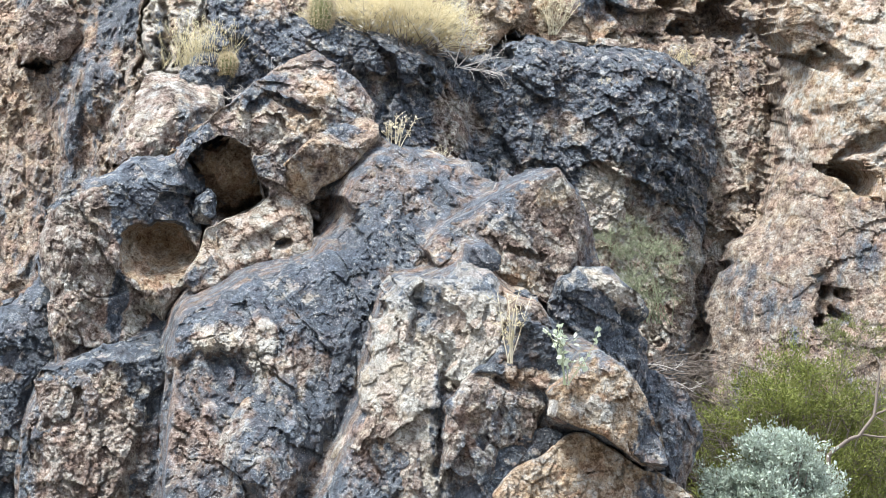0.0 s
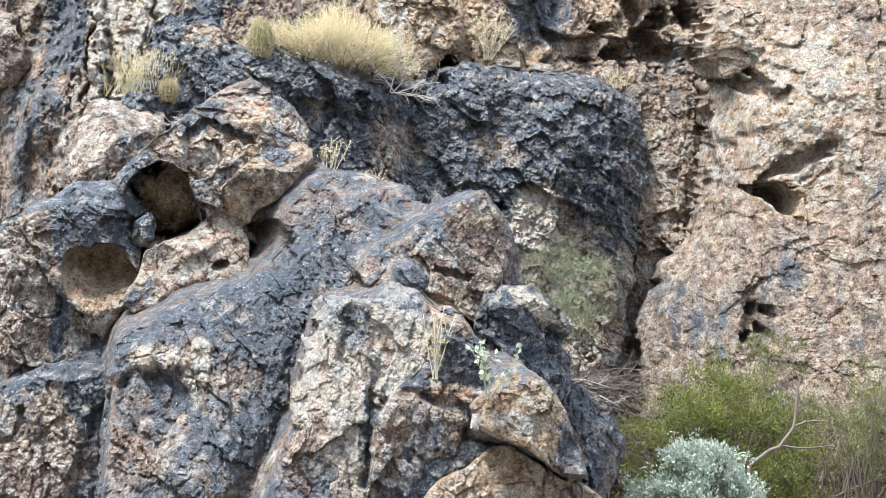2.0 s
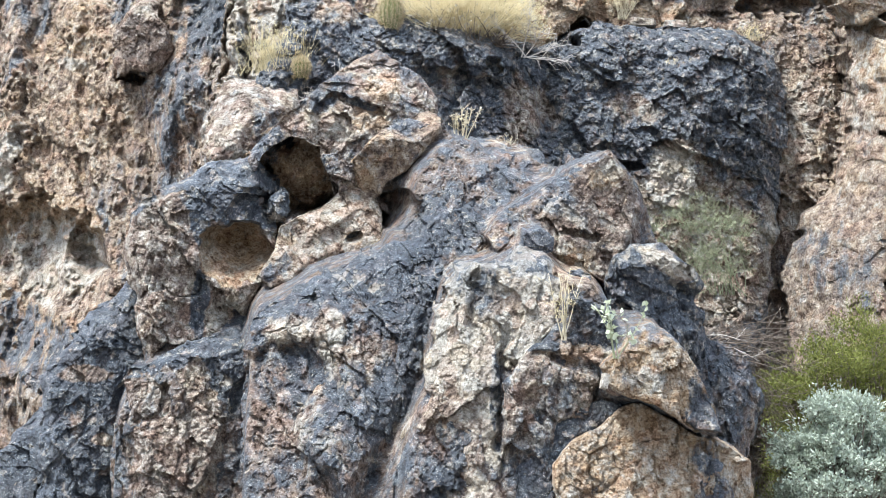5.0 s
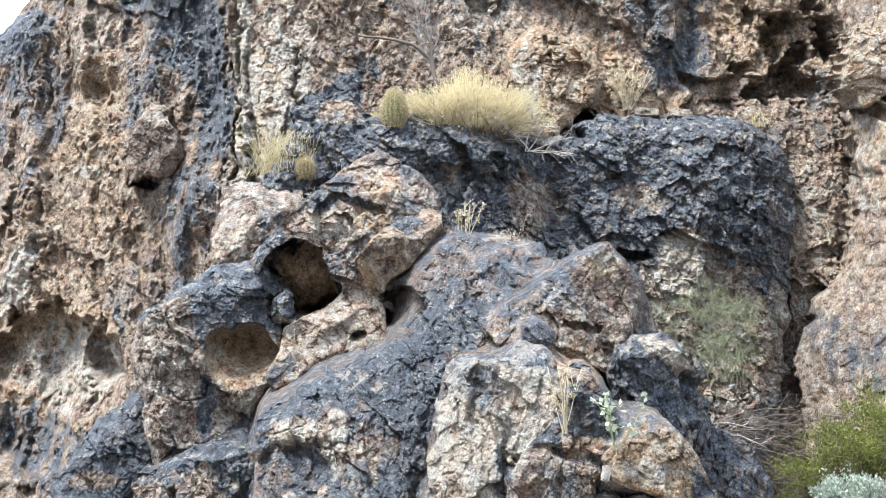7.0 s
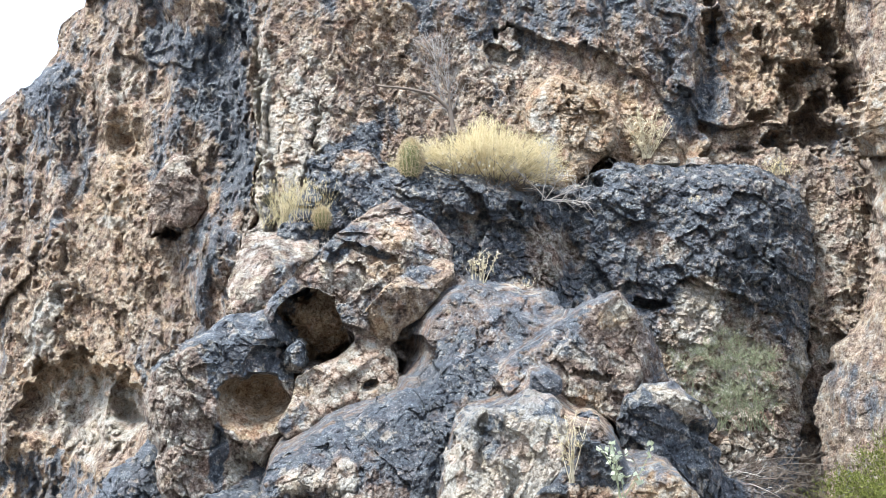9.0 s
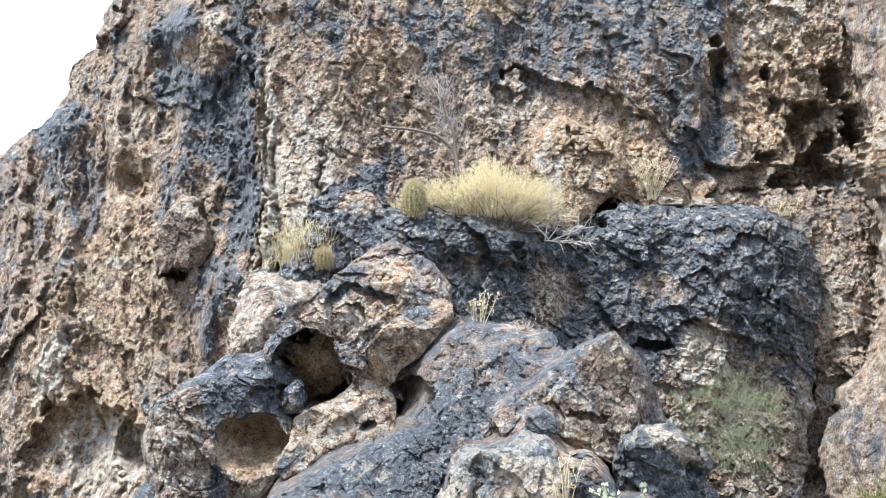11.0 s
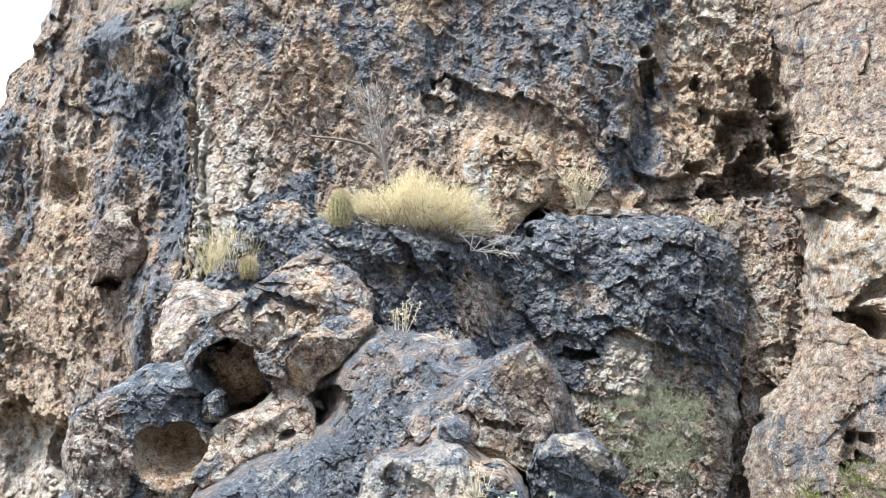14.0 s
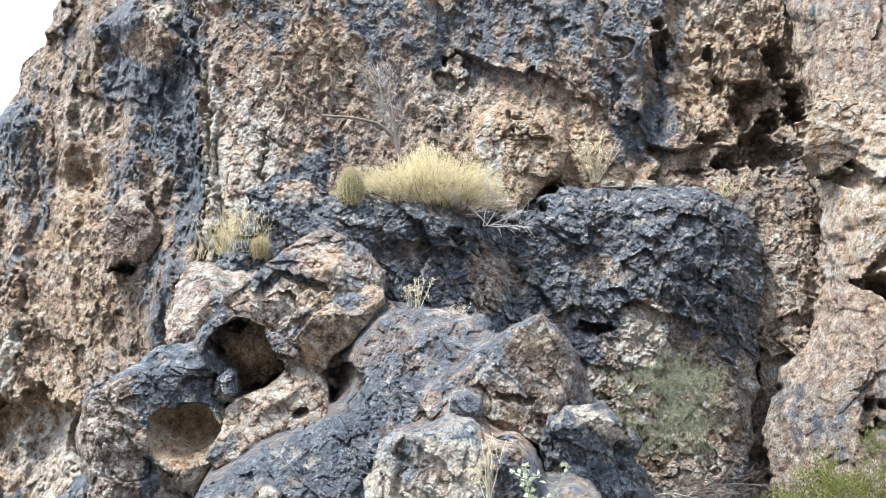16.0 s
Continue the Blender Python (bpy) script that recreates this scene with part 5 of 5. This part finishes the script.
def bend(start, way, long, rng, wobble, droop=0.0, steps=5):
    """A wandering line of points."""
    pts, p, w = [start.copy()], start.copy(), way.normalized()
    for i in range(steps):
        w = (w + any_way(rng) * wobble + Vector((0, 0, -droop))).normalized()
        p = p + w * (long / steps)
        pts.append(p.copy())
    return pts


def plant_root(name, place, label, category, group=""):
    ob = new(name)
    ob.location = place
    ob.empty_display_size = 0.1
    return tagged(ob, label, category, group)


def barrel_cactus(place, wide, high, spines, label, seed):
    rng = random.Random(seed)
    root = plant_root("barrel_cactus", place, label, "cactus", "cacti on the cliff")
    ribs, rings, per = 17, 16, 4
    verts, faces = [], []
    cols = ribs * per
    for i in range(rings + 1):
        s = i / rings
        z = high * s
        prof = (math.sin(math.pi * (0.12 + 0.88 * s)) ** 0.55) if s < 0.999 else 0.05
        for k in range(cols):
            a = 2 * math.pi * k / cols
            rib = 1 + 0.11 * math.cos(ribs * a)
            r = 0.5 * wide * prof * rib
            verts.append((r * math.cos(a), r * math.sin(a), z))
    for i in range(rings):
        for k in range(cols):
            faces.append((i * cols + k, i * cols + (k + 1) % cols, (i + 1) * cols + (k + 1) % cols, (i + 1) * cols + k))
    raw_part("body", verts, faces, CACTUS, root)
    sv, sf = [], []
    for r in range(ribs):
        a = 2 * math.pi * r / ribs
        for i in range(15):
            s = (i + 0.5) / 15
            prof = math.sin(math.pi * (0.12 + 0.88 * s)) ** 0.55
            rad = 0.5 * wide * prof * 1.1
            p = Vector((rad * math.cos(a), rad * math.sin(a), high * s))
            out = Vector((math.cos(a), math.sin(a), 1.5 * (s - 0.45)))
            for _ in range(17):
                w = (out.normalized() + any_way(rng) * 0.95).normalized()
                leaf(sv, sf, p, w, rng.uniform(0.13, 0.24) * wide, 0.010 * wide + 0.0022, rng)
    raw_part("spine_cover", sv, sf, spines, root, "dense curved spines", stuff=True)
    return root


def dry_dome_bush(place, wide, high, count, seed, label):
    """A low loose dome of dry flower stalks that fan out of grey twigs and end in tiny pale heads."""
    rng = random.Random(seed)
    root = plant_root("dry_bush", place, label, "bush")
    wood, wf, stalks, sf, heads, hf, low, lf = [], [], [], [], [], [], [], []
    for _ in range(110):
        w = any_way(rng, 0.35)
        w.z = abs(w.z)
        start = Vector((rng.uniform(-0.22, 0.22) * wide, rng.uniform(-0.08, 0.06), -0.05))
        tube(wood, wf, bend(start, w, rng.uniform(0.16, 0.36) * wide, rng, 0.3), 0.007, 0.002, 3)
    for _ in range(count):
        a = rng.uniform(0, 2 * math.pi)
        spread = rng.random() ** 0.55
        lump = 1 + 0.16 * math.sin(3 * a + seed) + 0.10 * math.sin(7 * a) + rng.gauss(0, 0.06)
        tipx, tipy = 0.5 * wide * spread * math.cos(a) * lump, 0.28 * wide * spread * math.sin(a) * lump
        tip = Vector((tipx, tipy, high * (1 - 0.70 * spread ** 2.4) * rng.uniform(0.60, 1.0) * (1 + 0.12 * math.sin(9 * tipx + 2)) + abs(rng.gauss(0, 0.03))))
        base = Vector((tipx * 0.5, tipy * 0.5, high * 0.14))
        mid = base.lerp(tip, 0.5) + any_way(rng) * 0.045
        tube(stalks, sf, [base, mid, tip], 0.0022, 0.0009, 3)
        for _ in range(3):
            p = mid.lerp(tip, rng.uniform(0.1, 0.9))
            twig = p + (any_way(rng, 0.6) + (tip - mid).normalized()) * rng.uniform(0.025, 0.06)
            tube(stalks, sf, [p, p.lerp(twig, 0.5), twig], 0.0013, 0.0007, 3)
            for _ in range(3):
                leaf(heads, hf, twig + any_way(rng) * 0.010, any_way(rng, 0.5), rng.uniform(0.008, 0.018), rng.uniform(0.004, 0.009), rng)
        for _ in range(3):
            leaf(heads, hf, tip + any_way(rng) * 0.010, any_way(rng, 0.7), rng.uniform(0.008, 0.020), rng.uniform(0.004, 0.009), rng)
    for _ in range(int(count * 0.9)):
        a, s = rng.uniform(0, 2 * math.pi), math.sqrt(rng.random())
        p = Vector((0.48 * wide * s * math.cos(a), 0.28 * wide * s * math.sin(a), high * rng.uniform(0.02, 0.34)))
        leaf(low, lf, p, any_way(rng, 0.2), rng.uniform(0.02, 0.04), rng.uniform(0.008, 0.018), rng)
    raw_part("twig_mass", wood, wf, BARK, root, "bare grey-brown twigs", stuff=True)
    raw_part("stalk_mass", stalks, sf, STRAW, root, "dry straw-yellow flower stalks", stuff=True)
    raw_part("flower_mass", heads, hf, CREAM, root, "tiny bleached flower heads", stuff=True)
    raw_part("undergrowth", low, lf, GREYLEAF, root, "small grey dry leaves", stuff=True)
    return root


def grass_tuft(place, wide, high, count, mat, seed, label, group="", lean=0.0):
    rng = random.Random(seed)
    root = plant_root("grass_tuft", place, label, "grass", group)
    v, f, sv, sf = [], [], [], []
    for _ in range(count):
        p = Vector((rng.gauss(0, 0.28) * wide, rng.gauss(0, 0.15) * wide, -0.02))
        w = Vector((rng.gauss(lean, 0.33), rng.gauss(0, 0.3), 1))
        pts = bend(p, w, high * rng.uniform(0.35, 1.05), rng, 0.10, 0.02, 3)
        tube(v, f, pts, 0.0020, 0.0008, 3)
        if rng.random() < 0.5:
            for _ in range(5):
                leaf(sv, sf, pts[-1] + any_way(rng) * 0.012, any_way(rng, 1.0), rng.uniform(0.015, 0.035), 0.007, rng)
    raw_part("blade_mass", v, f, mat, root, stuff=True)
    raw_part("seed_mass", sv, sf, mat, root, stuff=True)
    return root


def stalk_plant(place, stems, high, wide, stem_mat, leaf_mat, leaf_long, leaf_wide, per_stem, seed, label, name="stalk_plant", spread=0.35, low=0.3):
    """A few thin upright stems with separate leaves or dry seed pods."""
    rng = random.Random(seed)
    root = plant_root(name, place, label, "plant")
    lv, lf = [], []
    for _ in range(stems):
        w = Vector((rng.gauss(0, spread), rng.gauss(0, spread * 0.6), 1))
        pts = bend(Vector((rng.uniform(-0.2, 0.2) * wide, rng.uniform(-0.1, 0.1) * wide, -0.03)), w, high * rng.uniform(0.55, 1.0), rng, 0.10, 0.0, 6)
        v, f = [], []
        tube(v, f, pts, 0.0045, 0.0018, 4)
        for _ in range(3):
            p = pts[rng.randint(2, 5)]
            side = bend(p, (any_way(rng) + Vector((0, 0, 1.0))).normalized(), high * rng.uniform(0.12, 0.25), rng, 0.15, 0.0, 3)
            tube(v, f, side, 0.0025, 0.0012, 3)
            for _ in range(per_stem // 3):
                leaf(lv, lf, side[rng.randint(1, 3)] + any_way(rng) * 0.01, any_way(rng, 0.3), leaf_long * rng.uniform(0.6, 1.2), leaf_wide * rng.uniform(0.7, 1.2), rng)
        for _ in range(per_stem):
            s = rng.uniform(low, 1.0) * 5.99
            p = pts[int(s)].lerp(pts[int(s) + 1], s - int(s))
            leaf(lv, lf, p, any_way(rng, 0.4), leaf_long * rng.uniform(0.6, 1.2), leaf_wide * rng.uniform(0.7, 1.2), rng)
        raw_part("stem", v, f, stem_mat, root)
    raw_part("foliage", lv, lf, leaf_mat, root, stuff=True)
    return root


def shrub(place, wide, deep, high, clumps, leaves, mat, leaf_long, leaf_wide, seed, label, wood=BARK, name="shrub", up=0.5, sparse=0.0, lift=0.12, rootage=0.05, thick=1.0):
    """Woody limbs from one root that carry uneven clumps of small leaves, with gaps between them."""
    rng = random.Random(seed)
    root = plant_root(name, place, label, "shrub")
    lv, lf = [], []
    for c in range(clumps):
        limbs, wf = [], []
        a = rng.uniform(0, 2 * math.pi)
        s = math.sqrt(rng.random())
        z = high * (lift + (0.93 - lift) * rng.random() ** 0.8) * (1 - 0.35 * s * s)
        centre = Vector((0.46 * wide * s * math.cos(a), 0.46 * deep * s * math.sin(a), z))
        start = Vector((rng.uniform(-rootage, rootage) * wide, rng.uniform(-0.05, 0.05) * deep, -0.15))
        mid = start.lerp(centre, 0.5) + Vector((rng.uniform(-0.07, 0.07) * wide, rng.uniform(-0.05, 0.05), 0.08 * high))
        tube(limbs, wf, [start, start.lerp(mid, 0.5) + any_way(rng) * 0.03, mid, mid.lerp(centre, 0.6) + any_way(rng) * 0.02, centre], (0.007 + 0.006 * high) * thick, 0.002 * thick, 4)
        size = (0.075 + 0.11 * rng.random()) * (wide + high) * 0.5
        for _ in range(9):
            way = any_way(rng, up)
            tip = centre + Vector((way.x * size * 1.1, way.y * size * 1.1, way.z * size * 0.9)) * rng.uniform(0.5, 1.15)
            twig = bend(centre, tip - centre, (tip - centre).length, rng, 0.2, 0.0, 3)
            tube(limbs, wf, twig, 0.0026, 0.001, 3)
            if rng.random() < sparse:
                continue
            for _ in range(max(1, leaves // 9)):
                p = twig[rng.randint(0, 2)].lerp(tip, rng.random()) + any_way(rng) * size * 0.22
                leaf(lv, lf, p, (any_way(rng, up) + (tip - centre).normalized() * 0.6), leaf_long * rng.uniform(0.55, 1.25), leaf_wide * rng.uniform(0.6, 1.2), rng)
        raw_part("branch", limbs, wf, wood, root)
    raw_part("foliage", lv, lf, mat, root, stuff=True)
    return root


def dead_branches(place, ways, long, wood, seed, label, name="dead_shrub", twigs=5, thick=0.008, droop=0.05, fine=0.4):
    """Bare limbs that start at one root; ways: the first directions."""
    rng = random.Random(seed)
    root = plant_root(name, place, label, "dead shrub")
    for way in ways:
        v, f = [], []
        pts = bend(Vector((rng.uniform(-0.05, 0.05), 0, -0.05)), Vector(way), long * rng.uniform(0.7, 1.1), rng, 0.13, droop, 8)
        tube(v, f, pts, thick, 0.0025, 5)
        for _ in range(twigs):
            i = rng.randint(2, 7)
            sub = bend(pts[i], (pts[i] - pts[i - 1]).normalized() + any_way(rng, 0.3) * 0.9, long * fine * rng.uniform(0.5, 1.0), rng, 0.22, 0.0, 5)
            tube(v, f, sub, thick * 0.4, 0.0014, 4)
            for _ in range(3):
                j = rng.randint(1, 5)
                tube(v, f, bend(sub[j], any_way(rng, 0.2), long * fine * 0.35 * rng.uniform(0.5, 1.1), rng, 0.25, 0.0, 3), 0.0018, 0.0009, 3)
        raw_part("branch", v, f, wood, root)
    return root


def crooked_branch(place, lines, wood, label):
    """A bare branch drawn by its main bends; lines: (thick end, thin end, points)."""
    root = plant_root("dead_branch", place, label, "dead branch")
    for k, (r0, r1, points) in enumerate(lines):
        rng = random.Random(k + 400)
        pts = []
        for a, c in zip(points, points[1:]):
            for i in range(3):
                pts.append(Vector(a).lerp(Vector(c), i / 3) + any_way(rng) * 0.006)
        pts.append(Vector(points[-1]))
        v, f = [], []
        tube(v, f, pts, r0, r1, 6)
        for _ in range(4):
            i = rng.randint(3, len(pts) - 1)
            tube(v, f, bend(pts[i], any_way(rng, 0.4), 0.18 * rng.uniform(0.5, 1.2), rng, 0.2, 0.0, 4), r1 * 0.8, 0.0012, 3)
        raw_part("branch", v, f, wood, root)
    return root


def loose_stone(place, size, seed, label, turn=0.0, varnish=0.2):
    """A broken stone lying on the rock: a bevelled block with chipped faces."""
    rng = random.Random(seed)
    bm = bmesh.new()
    bmesh.ops.create_cube(bm, size=1.0)
    bmesh.ops.subdivide_edges(bm, edges=bm.edges[:], cuts=5, use_grid_fill=True)
    for vert in bm.verts:
        p = vert.co
        cut = 0.16 * noise.noise(p * 1.7 + Vector((seed, 0, 0))) + 0.06 * noise.noise(p * 5 + Vector((0, seed, 0)))
        corner = max(abs(p.x), abs(p.y), abs(p.z)) / max(p.length, 1e-6)
        vert.co = p * (0.80 + 0.20 * corner + cut)
        vert.co.x, vert.co.y, vert.co.z = vert.co.x * size[0], vert.co.y * size[1], vert.co.z * size[2]
    me = bpy.data.meshes.new("stone")
    bm.to_mesh(me)
    bm.free()
    me.materials.append(ROCK)
    for key, val in (("varnish", varnish), ("ochre", 0.2), ("pale", 0.6)):
        me.attributes.new(key, "FLOAT", "POINT").data.foreach_set("value", np.full(len(me.vertices), val, np.float32))
    ob = new("stone", me)
    ob.matrix_world = Matrix.Translation(place) @ pose(0, 0, 0, rng.uniform(-15, 15), rng.uniform(-12, 12), turn)
    return tagged(ob, label, "stone", "loose stones on the ledge")


# ---- what grows and lies on the cliff ----
barrel_cactus((-0.31, 18.82, 8.42), 0.20, 0.385, SPINE, "stout barrel cactus with golden spines on the ledge", 1)
barrel_cactus((-1.12, 18.42, 7.77), 0.155, 0.21, SPINE, "small round barrel cactus beside dry grass", 2)
barrel_cactus((-0.385, 20.66, 11.15), 0.125, 0.12, RED_SPINE, "tiny rusty barrel cactus high on the cliff face", 3)
barrel_cactus((-2.81, 22.50, 12.27), 0.17, 0.18, SPINE, "small barrel cactus near the top of the ridge", 4)
dry_dome_bush((0.42, 19.02, 8.40), 1.66, 0.64, 1500, 5, "broad dome-shaped bush of dry straw-yellow stalks")
grass_tuft((-1.31, 18.50, 7.84), 0.50, 0.46, 420, CREAM, 6, "dry bleached grass tuft beside a small cactus", "dry grass on the cliff")
grass_tuft((2.53, 19.57, 8.40), 0.22, 0.12, 40, STRAW, 7, "short dry grass on the dark ledge", "dry grass on the cliff")
grass_tuft((3.45, 20.45, 9.06), 0.24, 0.18, 60, STRAW, 8, "short dry grass at the end of the ledge", "dry grass on the cliff")
grass_tuft((2.38, 19.64, 8.42), 0.20, 0.12, 30, STRAW, 9, "short dry grass on the dark ledge", "dry grass on the cliff")
grass_tuft((-0.55, 19.60, 8.42), 0.25, 0.14, 50, STRAW, 10, "low dry grass in a crack above the cactus", "dry grass on the cliff")
grass_tuft((-2.29, 21.90, 12.24), 0.45, 0.26, 120, DULL, 11, "greenish grass on top of the ridge", "dry grass on the cliff")
grass_tuft((1.99, 20.75, 11.28), 0.18, 0.20, 40, STRAW, 12, "dry grass hanging high on the cliff face", "dry grass on the cliff")
grass_tuft((0.70, 17.72, 6.96), 0.16, 0.17, 16, PALE_STRAW, 13, "a few dry grass blades on the outcrop", "dry grass on the cliff")
stalk_plant((0.305, 17.72, 7.05), 9, 0.36, 0.30, PALE_STRAW, PALE_STRAW, 0.030, 0.014, 12, 14, "pale dry stalks with papery seed heads", spread=0.20, low=0.55)
stalk_plant((0.92, 14.86, 4.70), 7, 0.54, 0.10, PALE_STRAW, STRAW, 0.030, 0.006, 22, 15, "upright dry yellow stalk rooted in a crack", spread=0.14)
stalk_plant((1.24, 14.46, 4.50), 6, 0.58, 0.10, DULL, MINT, 0.046, 0.042, 6, 16, "small plant with round pale green leaves in a crack", name="leafy_plant", spread=0.30, low=0.35)
stalk_plant((2.09, 20.36, 9.22), 22, 0.62, 0.20, PALE_STRAW, PALE_STRAW, 0.026, 0.016, 26, 17, "bleached dry bush with papery flowers on the ledge", name="dry_shrub", spread=0.30, low=0.25)
shrub((2.60, 18.95, 6.15), 1.15, 0.5, 0.85, 60, 72, DULL, 0.030, 0.005, 18, "thin dull green bush against the rock", wood=DULL, up=0.9, sparse=0.15, lift=0.0, rootage=0.42, thick=0.3)
shrub((3.40, 17.0, 3.55), 1.05, 0.8, 1.30, 130, 300, SILVER, 0.036, 0.018, 19, "rounded silver-green shrub below the outcrop", up=0.6)
shrub((3.85, 17.80, 3.50), 1.75, 1.0, 2.25, 190, 420, GREEN, 0.036, 0.010, 20, "large bright yellow-green shrub beside the outcrop", up=0.7)
shrub((5.05, 17.75, 3.50), 1.70, 1.0, 2.35, 110, 240, OLIVE, 0.036, 0.009, 21, "large bright yellow-green shrub below the buttress", up=0.7, sparse=0.2, rootage=0.2)
shrub((4.40, 18.1, 5.60), 0.75, 0.4, 0.45, 30, 90, OLIVE, 0.034, 0.007, 22, "small yellow-green bush on the buttress foot", up=0.7, sparse=0.25, rootage=0.4, thick=0.4)
dead_branches((0.10, 19.95, 9.38), [(-0.30, 0, 1.0), (-0.15, 0, 1.0)], 1.0, GREYWOOD, 23, "leafless bleached sapling with fine white twigs", "dead_tree", 34, 0.007, 0.0, 0.45)
crooked_branch((0.12, 19.85, 9.36), [(0.024, 0.011, [(0, 0, -0.1), (-0.06, 0, 0.18), (-0.24, -0.03, 0.33), (-0.50, -0.05, 0.38), (-0.80, -0.06, 0.41)]), (0.013, 0.006, [(-0.02, 0, 0.02), (-0.06, 0, 0.35), (-0.16, 0, 0.62), (-0.33, 0, 1.0)])], BARK, "bare crooked brown branch leaning out of the bush")
dead_branches((0.89, 20.28, 9.28), [(0.25, 0, 1), (-0.35, 0, 1)], 0.26, BARK, 25, "short dark forked twig", "dead_branch", 2, 0.010, 0.0, 0.3)
dead_branches((1.73, 20.18, 9.06), [(0.3, 0, 1), (-0.5, 0, 1), (0.9, 0, 0.5)], 0.16, BLEACHED, 26, "small white curled twigs on the ledge", "dead_branch", 3, 0.005, 0.12, 0.4)
dead_branches((0.98, 18.88, 8.27), [(0.9, -0.2, 0.5), (0.6, -0.4, 0.7), (-0.5, -0.3, 0.7), (0.2, -0.4, 0.8), (1, -0.2, 0.1), (0.7, -0.4, -0.2)], 0.45, BLEACHED, 27, "grey tangle of dead twigs below the bush", "dead_shrub", 8, 0.006, 0.05, 0.5)
dead_branches((2.14, 16.95, 5.05), [(1, 0.15 * math.sin(2.3 * k), 1.2 - 0.09 * k) for k in range(17)], 1.05, BARK, 28, "bare arching branches of a dead shrub", "dead_shrub", 7, 0.0060, 0.13, 0.40)
dead_branches((2.12, 16.75, 5.15), [(1.0, 0.0, 0.5), (1.0, 0.1, 0.3), (1.0, 0.0, 0.05)], 0.55, BLEACHED, 29, "bleached fallen branches beside the boulder", "dead_branch", 6, 0.0042, 0.10, 0.30)
crooked_branch((3.94, 17.20, 4.61), [(0.020, 0.008, [(0.05, 0.1, -0.5), (0.0, 0.0, 0.0), (0.15, 0.0, 0.14), (0.26, 0.0, 0.18), (0.38, 0.0, 0.36), (0.4, 0.0, 0.56), (0.43, 0.0, 0.78), (0.39, 0.0, 0.85)]), (0.010, 0.005, [(0.27, 0.0, 0.19), (0.51, 0.0, 0.19), (0.76, 0.0, 0.23)]), (0.011, 0.005, [(0.38, 0.0, 0.36), (0.49, 0.0, 0.41), (0.69, 0.0, 0.44)])], BARK, "gnarled bare grey branch in front of the green shrub")
dead_branches((4.55, 17.6, 4.4), [(0.5, 0, 0.9), (-0.4, -0.1, 0.7), (0.9, 0, 0.4)], 0.95, BARK, 30, "bare grey branches standing out of the shrub", "dead_branch", 5, 0.012, 0.0, 0.4)
dead_branches((-0.86, 17.55, 7.45), [(-0.5, -0.2, -0.4), (-0.8, -0.2, -0.2), (-0.3, -0.3, -0.6), (0.3, -0.1, 0.6)], 0.30, BLEACHED, 31, "thatch of grey dead twigs in the gap", "dead_shrub", 8, 0.004, 0.05, 0.5)
loose_stone((2.56, 19.93, 8.96), (0.24, 0.18, 0.09), 32, "pale flat broken stone on the dark ledge", 10)
loose_stone((1.18, 14.59, 4.332), (0.05, 0.05, 0.12), 36, "small pale stone stuck in the crack", 20)
loose_stone((2.28, 20.18, 9.08), (0.26, 0.2, 0.08), 34, "flat orange stone slab at the back of the ledge", -10)
